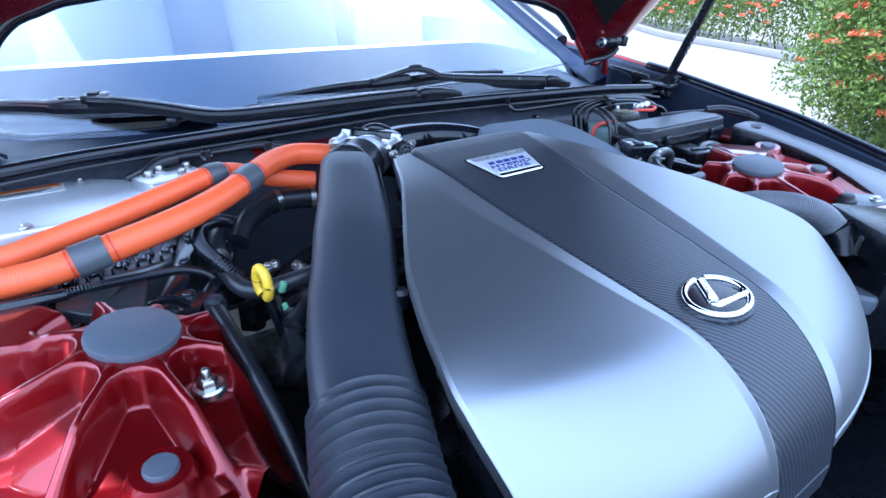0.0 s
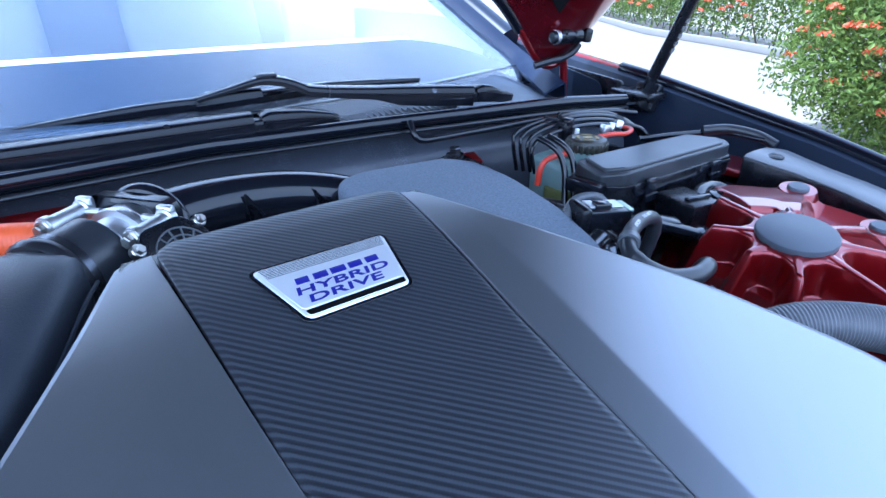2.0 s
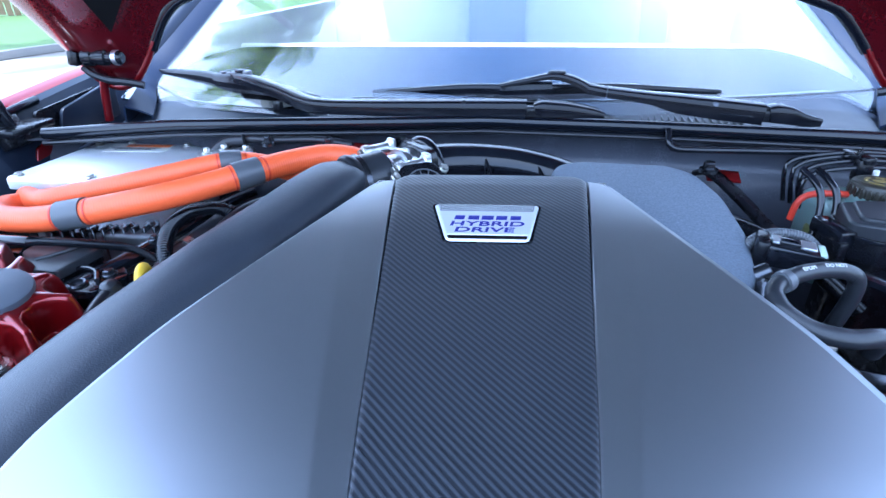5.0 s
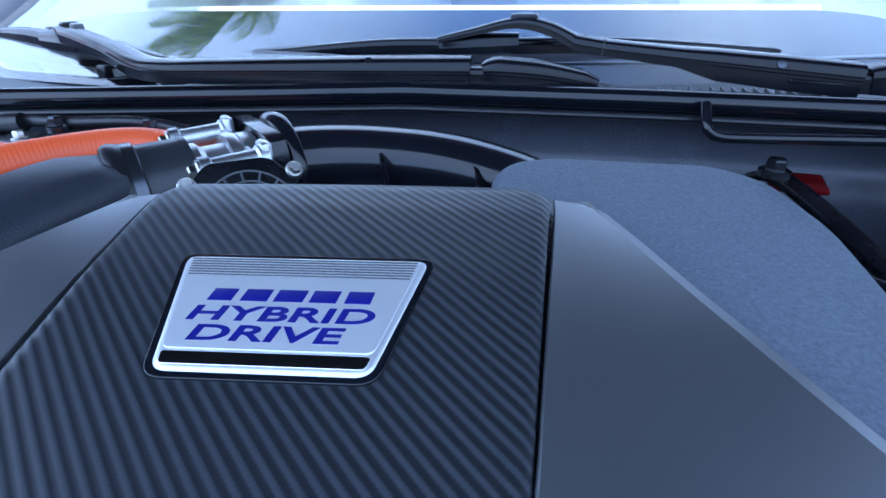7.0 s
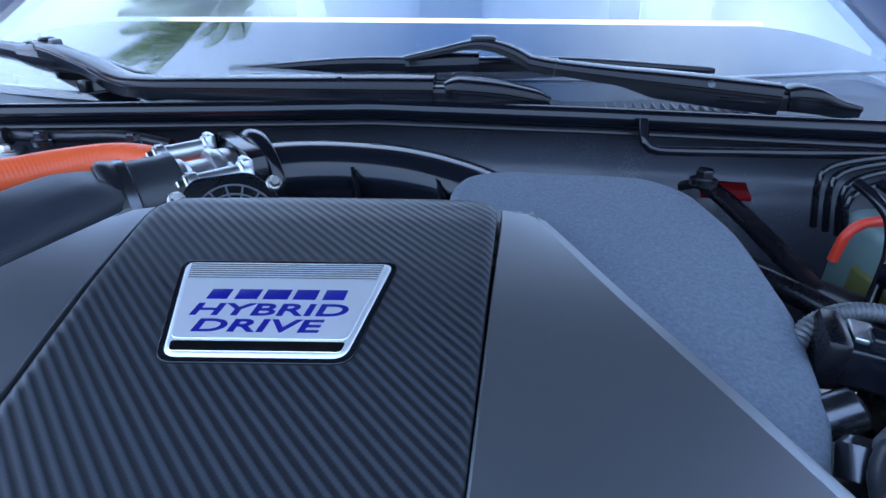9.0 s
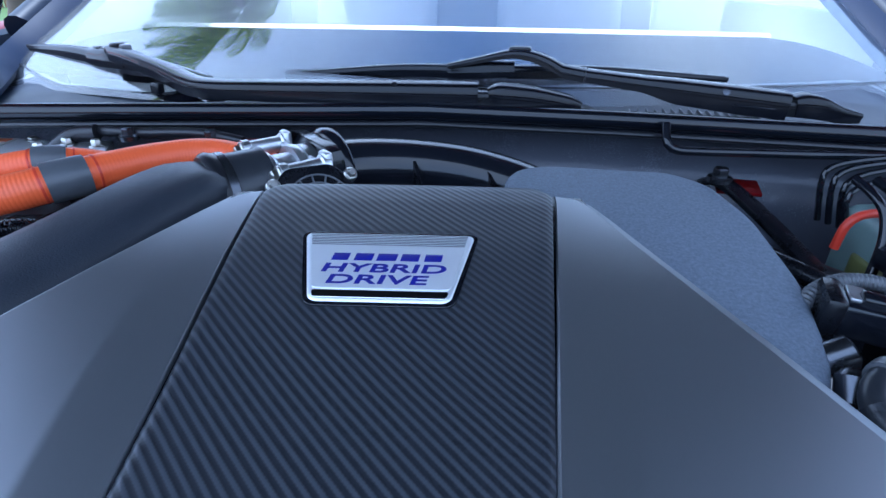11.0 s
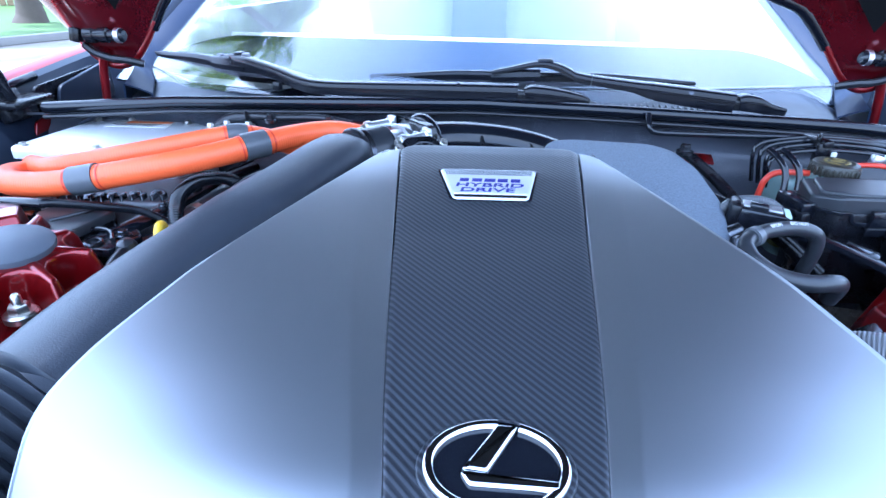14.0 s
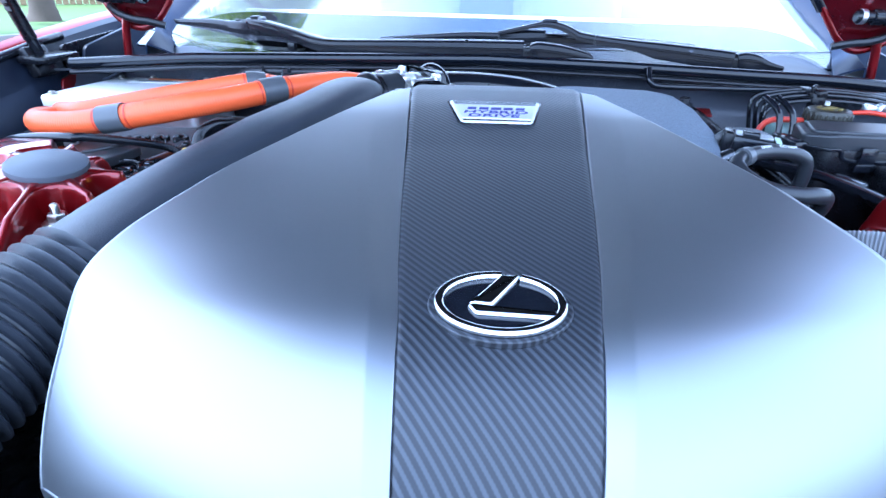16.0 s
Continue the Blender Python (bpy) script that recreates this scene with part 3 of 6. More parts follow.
part("mould_seam", sweep([Vector(p) + Vector((0.042, -0.014, 0.009)) for p in duct_path[2:]], 0.0016, 6, 40), DUCT, tube)
part("bellows", ribbed([(-0.324, -0.236, 0.779), (-0.344, -0.30, 0.765), (-0.358, -0.37, 0.745), (-0.366, -0.44, 0.715), (-0.366, -0.51, 0.685)], 0.0475, 0.0042, 0.0112, 28), DUCT, duct, "ribbed rubber bellows")
nm = pose(-0.129, 0.190, 0.850, 0, 90, 42)
part("neck_cuff", lathe([(0.0365, -0.052), (0.0392, -0.049), (0.0398, -0.045), (0.0388, -0.042), (0.0385, -0.040)], 40, nm), RUBBER, duct, "rubber cuff")
part("hose_clamp", join(lathe([(0.0372, -0.0420), (0.0384, -0.0410), (0.0384, -0.0330), (0.0372, -0.0320)], 44, nm), rbox((0.010, 0.014, 0.010), 0.002, nm @ pose(0.041, 0.006, -0.037)), rbox((0.004, 0.016, 0.004), 0.001, nm @ pose(0.046, 0.006, -0.037))), STEEL, duct, "steel hose clamp")
part("sleeve", lathe([(0.0352, -0.034), (0.0362, -0.030), (0.0362, -0.006), (0.0372, -0.004), (0.0372, 0.000), (0.034, 0.001)], 44, nm), HOSE, duct, "smooth rubber sleeve")

throttle = thing("throttle_body", "cast aluminium throttle body with a black cover", "throttle body", (-0.08, 0.2, 0.85))
AX = Vector((-0.129, 0.190, 0.850))
YAW = 42.0
ALONG = Vector((math.cos(radians(YAW)), math.sin(radians(YAW)), 0))
ACROSS = Vector((-ALONG.y, ALONG.x, 0))
tm = Matrix.Translation(AX) @ pose(0, 0, 0, 0, 90, YAW)
part("housing", join(lathe([(0.031, 0.0), (0.031, 0.006), (0.0275, 0.010), (0.0275, 0.028), (0.029, 0.034), (0.033, 0.036), (0.033, 0.046)], 36, tm),
                     *[rbox((0.008, 0.016, 0.05), 0.003, Matrix.Translation(AX + ALONG * 0.041 + ACROSS * q + Vector((0, 0, 0.012))) @ pose(0, 0, 0, 0, 0, YAW)) for q in (-0.042, 0.042)]), ALU, throttle, "cast aluminium body")
for side in (-1, 1):
    b0, b1 = AX + ACROSS * (side * 0.043) + ALONG * -0.002 + Vector((0, 0, 0.024)), AX + ACROSS * (side * 0.043) + ALONG * 0.042 + Vector((0, 0, 0.025))
    part("boss", sweep([b0, b0.lerp(b1, 0.5), b1], lambda u, s: 0.0078 if 0.16 < u < 0.84 else 0.0098, 16, 30), ALU, throttle)
    part("screw", bolt(Matrix.Translation(b0 - ALONG * 0.001) @ pose(0, 0, 0, 0, -90, YAW), 0.0055, 0.007), ZINC, throttle)
    part("gusset", sweep([b0.lerp(b1, 0.85), AX + ACROSS * (side * 0.022) + ALONG * 0.036 + Vector((0, 0, 0.026))], 0.0035, 8, 6), ALU, throttle)
part("bore_ring", lathe([(0.0335, -0.004), (0.0345, 0.0), (0.0335, 0.004)], 40, Matrix.Translation(AX + ALONG * 0.030) @ pose(0, 0, 0, 0, 90, YAW)), ALU, throttle, "raised casting ring")
gm = pose(-0.074, 0.156, 0.865, 52, 0, 38)
lid = part("gear_cover", slab(fillet([(-0.036, -0.030), (0.036, -0.030), (0.034, 0.000), (0.020, 0.017), (-0.020, 0.019), (-0.036, 0.002)], 0.007), -0.010, 0.004, 0.002, gm), BLACK, throttle, "black plastic gear cover")
for k in range(7):
    a = radians(18 + 24 * k)
    part("rib", sweep([gm @ Vector((0.006 * math.cos(a), -0.020 + 0.006 * math.sin(a), 0.0045)), gm @ Vector((0.029 * math.cos(a), -0.020 + 0.029 * math.sin(a), 0.0045))], 0.0008, 6, 4), TAPE, lid)
for r in (0.012, 0.022, 0.029):
    part("rib", sweep([gm @ Vector((r * math.cos(a), -0.020 + r * math.sin(a), 0.0045)) for a in np.linspace(0.15, 2.99, 14)], 0.0008, 6, 30), TAPE, lid)
for q in ((0.034, 0.004), (-0.033, 0.006)):
    part("screw", bolt(gm @ pose(q[0], q[1], 0.003), 0.0040, 0.006), ZINC, lid)
part("outlet_flange", join(rbox((0.012, 0.090, 0.074), 0.012, Matrix.Translation(AX + ALONG * 0.051 + Vector((0, 0, 0.001))) @ pose(0, 0, 0, 0, 0, YAW)), lathe([(0.040, 0.0), (0.043, 0.002), (0.0445, 0.005), (0.0445, 0.010), (0.043, 0.013), (0.034, 0.014)], 40, Matrix.Translation(AX + ALONG * 0.058) @ pose(0, 0, 0, 0, 90, YAW))), BLACK_GLOSS, throttle, "black outlet flange")

mani = thing("intake_manifold", "black plastic intake manifold pipe behind the engine cover", "manifold", (0.05, 0.22, 0.82))
part("runner", sweep([(-0.084, 0.226, 0.852), (-0.045, 0.240, 0.853), (0.000, 0.246, 0.852), (0.050, 0.242, 0.849), (0.100, 0.228, 0.841), (0.150, 0.205, 0.826)], lambda u, s: 0.031 - 0.004 * u, 24, 40, square=0.2), BLACK_GLOSS, mani, "curved glossy black pipe")
part("body", rbox((0.20, 0.09, 0.04), 0.010, pose(0.07, 0.170, 0.812)), BLACK, mani)
for x, y in ((0.004, 0.215), (0.068, 0.225)):
    part("web", slab([(0, 0), (0.0, 0.036), (0.06, 0.0)], -0.0015, 0.0015, 0.0004, pose(x, y, 0.835, 90, 0, -68)), BLACK, mani)
part("cable_clip", rbox((0.02, 0.012, 0.008), 0.003, pose(-0.002, 0.160, 0.846)), material("dull_violet_plug", (0.12, 0.03, 0.05), 0.5), mani, "dull violet plug")

# ---- cowl seal, cowl panel, wipers, windscreen ----
xs = np.linspace(-0.715, 0.715, 33)
seal = thing("cowl_seal", "long dark rubber seal strip across the cowl", "seal strip", (0, 0.34, 0.87))
part("bulb", sweep([(x, curve_at(SEAL_Y, x), curve_at(SEAL_Z, x)) for x in xs], 0.0095, 14, 90), SEAL, seal, "rounded rubber bulb")
part("flange", sweep([(x, curve_at(SEAL_Y, x) - 0.007, curve_at(SEAL_Z, x) - 0.0135) for x in xs], 0.0045, 10, 90, flat=0.8), RUBBER, seal, "thin lower flange")

rows = []
for u, dz in ((0, -0.010), (0.08, -0.004), (0.2, -0.014), (0.5, -0.016), (0.8, -0.010), (0.95, -0.004), (1.06, -0.002)):
    row = []
    for x in np.linspace(-0.67, 0.67, 49):
        y0, z0 = curve_at(SEAL_Y, x) + 0.006, curve_at(SEAL_Z, x) - 0.004
        y1, z1 = cowl_edge(x)
        row.append((x, lerp(y0, y1, u), lerp(z0, z1, u) + dz * (1 - 0.8 * max(0, abs(x) - 0.45) / 0.28) - 2.6 * max(0, abs(x) - 0.575) ** 2))
    rows.append(row)
cowl = thing("cowl", "dark grained plastic cowl below the windscreen", "cowl", (0, 0.42, 0.87))
part("panel", shell(rows, 0.003), COWL, cowl)
grille = part("grille", rbox((0.175, 0.060, 0.005), 0.002, pose(0.322, 0.412, 0.8705, 4, 0, -3)), RUBBER, cowl, "slatted air grille")
for k in range(15):
    part("slat", rbox((0.0019, 0.046, 0.006), 0.0006, pose(0.246 + 0.0105 * k, 0.415 - 0.0005 * k, 0.8738, 4, 8, -3), 1), TAPE, grille)

screen = thing("windscreen", "curved windscreen glass reflecting the sky and a palm", "windscreen", (0, 0.6, 0.9))
rows = []
for v in np.concatenate([[-0.055, -0.028], np.linspace(0, 1, 24)]):
    row = []
    for x in np.linspace(-0.735, 0.735, 49):
        y, z = glass_base(x)
        row.append((x * (1 - 0.17 * v), y + 0.90 * v, z + 0.475 * v - 0.03 * v * v - 0.02 * x * x * v))
    rows.append(row)
pane = part("pane", shell(rows, 0.005), GLASS, screen, "clear tinted glass", 80)
pane.visible_shadow = False
part("lower_moulding", sweep([(x, cowl_edge(x)[0] - 0.003, cowl_edge(x)[1] + 0.001) for x in np.linspace(-0.73, 0.73, 41)], 0.0035, 8, 120), SEAL, screen, "black rubber moulding")


def glass_at(x, v):
    y, z = glass_base(x)
    return Vector((x * (1 - 0.17 * v), y + 0.90 * v, z + 0.475 * v - 0.03 * v * v - 0.02 * x * x * v))


for sx, xi in ((1, 0.692), (-1, 0.668)):
    pil = thing("windscreen_pillar", "dark blue-grey windscreen pillar trim running down to the cowl", "pillar", (sx * xi, 0.6, 0.88), group="windscreen pillars")
    rails = [(Vector((xi - 0.088, 0.422, 0.8700)), Vector((xi - 0.044, 0.416, 0.8860))),
             (Vector((xi - 0.046, 0.508, 0.8800)), Vector((xi - 0.018, 0.500, 0.9020)))]
    rails += [(glass_at(xi, v) + Vector((0, 0, 0.002)), glass_at(xi + 0.034, v) + Vector((0, 0, lerp(0.030, 0.022, v)))) for v in np.linspace(0, 1, 9)]
    inner, _ = spline([q[0] for q in rails], 48)
    outer, _ = spline([q[1] for q in rails], 48)
    rows = []
    for a, b in zip(inner, outer):
        row = [a - Vector((0.0, 0, 0.006)), a] + [a.lerp(b, k / 5) + Vector((0, 0, 0.0015 * math.sin(math.pi * k / 5))) for k in range(1, 5)] + [b, b + Vector((0.0035, 0, -0.004)), b + Vector((0.006, 0, -0.030)), b + Vector((0.008, 0, -0.075))]
        rows.append([(sx * p.x, p.y, p.z) for p in row])
    part("trim_band", shell(rows, -0.003 * sx), PILLAR, pil, "dark blue-grey trim band", 28)
    part("post", sweep([(sx * (p.x + 0.050), p.y + 0.01, p.z - 0.014) for p in [glass_at(xi + 0.04, v) for v in np.linspace(0.1, 1, 8)]], 0.036, 14, 40), COWL, pil, "dark post")


ARM = [(-0.97, -1.0), (-0.97, -0.18), (-1.06, -0.12), (-1.06, 0.02), (-1.0, 0.10), (-0.98, 0.45), (-0.90, 0.74), (-0.70, 0.92), (-0.25, 1.0), (0.45, 0.97), (0.85, 0.78), (1.0, 0.35), (1.0, -1.0)]


def beam(stations, k=40):
    """A moulded arm. stations: (point, half width, height above, depth below its ridge line)."""
    c, s = spline([q[0] for q in stations], k)
    at = [0.0]
    for a, b in zip(stations, stations[1:]):
        at.append(at[-1] + (Vector(b[0]) - Vector(a[0])).length)
    v, f, n = [], [], len(ARM)
    for i, p in enumerate(c):
        t = (c[min(i + 1, k - 1)] - c[max(i - 1, 0)]).normalized()
        side = t.cross(Vector((0, 0, 1))).normalized()
        top = side.cross(t)
        if side.y < 0:
            side = -side
        w, hu, hd = (float(np.interp(s[i] / s[-1] * at[-1], at, [q[m] for q in stations])) for m in (1, 2, 3))
        v += [p + side * (a * w) + top * (b * (hu if b > 0 else hd)) for a, b in ARM]
    for i in range(k - 1):
        f += [[i * n + j, i * n + (j + 1) % n, (i + 1) * n + (j + 1) % n, (i + 1) * n + j] for j in range(n)]
    f += [list(range(n))[::-1], [(k - 1) * n + j for j in range(n)]]
    return v, f


def blade_of(t, a, h, b, r):
    """The blade under an arm's end: a rubber lip, a hooded body on each side and their end pieces."""
    a, h, b = Vector(a), Vector(h), Vector(b)
    for side, e in (("outer", a), ("inner", b)):
        d = (e - h).normalized()
        part("blade_body", beam([(h + d * 0.02, r, r * 0.9, r), (h.lerp(e, 0.45) + Vector((0, 0, 0.004)), r * 0.95, r * 0.8, r), (h.lerp(e, 0.96), r * 0.6, r * 0.5, r * 0.7), (e, r * 0.4, r * 0.3, r * 0.4)], 24), WIPER, t, "hooded blade body")
    part("rubber_lip", sweep([a + Vector((0, 0.004, -r * 0.8)), h + Vector((0, 0.004, -r * 0.9)), b + Vector((0, 0.004, -r * 0.8))], 0.0035, 8, 40), RUBBER, t, "thin rubber wiping lip")
    d = (a - h).normalized()
    cover_ = part("blade_cover", beam([(h - d * 0.030, r * 1.2, r * 1.3, r * 0.9), (h + d * 0.01, r * 1.3, r * 1.6, r), (h + d * 0.055, r * 1.2, r * 1.2, r)], 14), WIPER, t, "moulded clip housing")
    for q in (0.018, 0.036):
        part("clip_slot", rbox((0.010, 0.008, 0.002), 0.0006, Matrix.Translation(h + d * q + Vector((0, -0.004, r * 1.55))) @ pose(0, 0, 0, 0, 0, math.degrees(math.atan2(d.y, d.x))), 1), RUBBER, cover_, "dark slot")


def driver_wiper():
    g = Vector((0.062, 0.362, 0.9050))
    t = thing("windscreen_wiper", "black windscreen wiper with a long arm resting on the cowl", "wiper", tuple(g), group="windscreen wipers")
    part("pivot_cap", beam([(g + Vector((0.010, 0.0005, -0.001)), 0.0120, 0.0080, 0.016), (g + Vector((0.020, 0.001, 0.000)), 0.0165, 0.0120, 0.018), (g + Vector((0.060, 0.008, -0.0040)), 0.0165, 0.0115, 0.018), (g + Vector((0.100, 0.018, -0.0120)), 0.0155, 0.0100, 0.014), (g + Vector((0.112, 0.021, -0.0150)), 0.0140, 0.0070, 0.012)], 26), WIPER, t, "hinged pivot cover")
    part("hinge_pin", beam([(g + Vector((0.014, 0, -0.003)), 0.0115, 0.0065, 0.012), (g + Vector((-0.006, 0, -0.003)), 0.0115, 0.0065, 0.012)], 4), BLACK, t, "dark hinge neck")
    arm = part("arm", beam([(g + Vector((-0.002, 0, 0)), 0.0165, 0.0125, 0.016), (g + Vector((-0.10, 0.004, -0.001)), 0.0165, 0.0120, 0.014), (g + Vector((-0.24, 0.018, -0.0045)), 0.0160, 0.0105, 0.012), (g + Vector((-0.315, 0.034, -0.0080)), 0.0150, 0.0105, 0.011), (g + Vector((-0.362, 0.056, -0.0080)), 0.0140, 0.0110, 0.011), (g + Vector((-0.420, 0.095, 0.0015)), 0.0125, 0.0105, 0.010), (g + Vector((-0.490, 0.138, 0.0115)), 0.0115, 0.0095, 0.010), (g + Vector((-0.522, 0.158, 0.0135)), 0.0110, 0.0085, 0.010)], 70), WIPER, t, "tapered black arm")
    part("jet_hole", lathe([(0.0034, 0), (0.0034, 0.0012), (0.0014, 0.0014)], 12, Matrix.Translation(g + Vector((-0.096, -0.0090, 0.0085))) @ pose(0, 0, 0, 42)), RUBBER, arm)
    part("arm_slot", rbox((0.050, 0.002, 0.004), 0.001, pose(g.x - 0.030, g.y - 0.0165, g.z - 0.009), 1), BLACK_GLOSS, arm, "moulded slot")
    hk = Vector((-0.457, 0.519, 0.9195))
    part("hook", join(rbox((0.030, 0.020, 0.016), 0.003, Matrix.Translation(hk) @ pose(0, 0, 0, 0, 0, -30)), rbox((0.014, 0.018, 0.006), 0.002, Matrix.Translation(hk + Vector((0.004, 0, 0.0095))) @ pose(0, 0, 0, 0, 0, -30))), WIPER, t, "blade hook")
    part("hook_clip", rbox((0.012, 0.014, 0.010), 0.003, Matrix.Translation(hk + Vector((0.019, -0.006, 0.0065))) @ pose(0, 0, 0, 0, 0, -30)), TAPE, t, "grey retaining clip")
    blade_of(t, (-0.690, 0.640, 0.9080), (-0.468, 0.532, 0.9070), (-0.285, 0.440, 0.8985), 0.0100)
    for k in range(3):
        part("washer_hose", sweep([g + Vector((0.105, 0.008 + 0.006 * k, -0.016)), g + Vector((0.125, 0.014 + 0.006 * k, -0.019)), g + Vector((0.150, 0.030 + 0.006 * k, -0.030))], 0.0026, 8, 14), RUBBER, t, "thin washer hose")
    part("blade_stop", rbox((0.016, 0.010, 0.014), 0.002, pose(-0.355, 0.430, 0.8880, 0, 0, -22)), BLACK, t, "small parking stop")


def passenger_wiper():
    g = Vector((0.416, 0.398, 0.8965))
    t = thing("windscreen_wiper", "black windscreen wiper with a stepped arm on the cowl", "wiper", tuple(g), group="windscreen wipers")
    part("pivot_cap", beam([(g + Vector((0.006, 0, -0.001)), 0.0130, 0.0085, 0.014), (g + Vector((0.016, 0, 0.000)), 0.0165, 0.0115, 0.015), (g + Vector((0.034, 0.001, -0.002)), 0.0165, 0.0105, 0.015), (g + Vector((0.058, 0.004, -0.009)), 0.0150, 0.0070, 0.012), (g + Vector((0.085, 0.008, -0.014)), 0.0130, 0.0040, 0.008)], 22), WIPER, t, "hinged pivot cover")
    part("hinge_pin", beam([(g + Vector((0.010, 0, -0.003)), 0.0115, 0.0065, 0.012), (g + Vector((-0.008, 0, -0.002)), 0.0115, 0.0065, 0.012)], 4), BLACK, t, "dark hinge neck")
    arm = part("arm", beam([(g + Vector((-0.002, 0, 0)), 0.0170, 0.0120, 0.018), (g + Vector((-0.060, 0.006, 0.0050)), 0.0170, 0.0120, 0.018), (g + Vector((-0.125, 0.014, 0.0105)), 0.0165, 0.0110, 0.016), (g + Vector((-0.160, 0.019, 0.0135)), 0.0155, 0.0095, 0.008), (g + Vector((-0.225, 0.029, 0.0195)), 0.0145, 0.0085, 0.006), (g + Vector((-0.258, 0.034, 0.0240)), 0.0135, 0.0085, 0.006)], 50), WIPER, t, "stepped black arm")
    part("joint_line", beam([(g + Vector((-0.2280, 0.0295, 0.0198)), 0.0150, 0.0090, 0.0065), (g + Vector((-0.2295, 0.0297, 0.0200)), 0.0150, 0.0090, 0.0065)], 2), RUBBER, arm, "dark joint")
    part("jet_hole", lathe([(0.0042, 0), (0.0042, 0.0012), (0.0020, 0.0014)], 12, Matrix.Translation(g + Vector((-0.074, -0.0085, 0.0110))) @ pose(0, 0, 0, 60)), STEEL, arm)
    part("arm_slot", rbox((0.046, 0.002, 0.004), 0.001, pose(g.x - 0.042, g.y - 0.0140, g.z - 0.0045, 0, 4, -5), 1), BLACK_GLOSS, arm, "moulded slot")
    part("saddle", beam([(g + Vector((-0.256, 0.034, 0.0240)), 0.0130, 0.0080, 0.005), (g + Vector((-0.278, 0.037, 0.0345)), 0.0120, 0.0075, 0.005), (g + Vector((-0.300, 0.040, 0.0405)), 0.0110, 0.0065, 0.005), (g + Vector((-0.322, 0.043, 0.0405)), 0.0105, 0.0055, 0.004), (g + Vector((-0.355, 0.048, 0.0330)), 0.0095, 0.0045, 0.003), (g + Vector((-0.395, 0.054, 0.0240)), 0.0085, 0.0035, 0.003)], 34), WIPER, t, "arched blade saddle")
    part("saddle_clip", join(rbox((0.024, 0.014, 0.006), 0.002, pose(g.x - 0.306, g.y + 0.041, g.z + 0.0475, 0, 0, -8)), rbox((0.006, 0.014, 0.012), 0.002, pose(g.x - 0.318, g.y + 0.042, g.z + 0.0440, 0, 0, -8))), WIPER, t, "small top clip")
    blade_of(t, (-0.200, 0.480, 0.9000), (0.075, 0.462, 0.9145), (0.392, 0.512, 0.9020), 0.0085)


driver_wiper()
passenger_wiper()

# ---- fenders, seals, hood, struts ----
FZ = [(0.80, 0.930), (0.55, 0.911), (0.36, 0.892), (0.20, 0.868), (0.03, 0.844), (-0.10, 0.818), (-0.30, 0.775), (-0.70, 0.68)]
FX = [(0.80, 0.815), (0.36, 0.802), (0.0, 0.800), (-0.3, 0.785), (-0.7, 0.72)]


LEDGE_IN = [(0.08, 0.676), (0.06, 0.680), (0.01, 0.699), (-0.045, 0.700), (-0.10, 0.690), (-0.165, 0.655), (-0.24, 0.605), (-0.40, 0.52), (-0.55, 0.45)]
LEDGE_OUT = [(0.08, 0.735), (0.06, 0.760), (-0.06, 0.760), (-0.175, 0.742), (-0.30, 0.72), (-0.55, 0.66)]
LEDGE_Z = [(0.08, 0.829), (0.06, 0.826), (0.0, 0.815), (-0.10, 0.802), (-0.18, 0.792), (-0.25, 0.783), (-0.55, 0.730)]


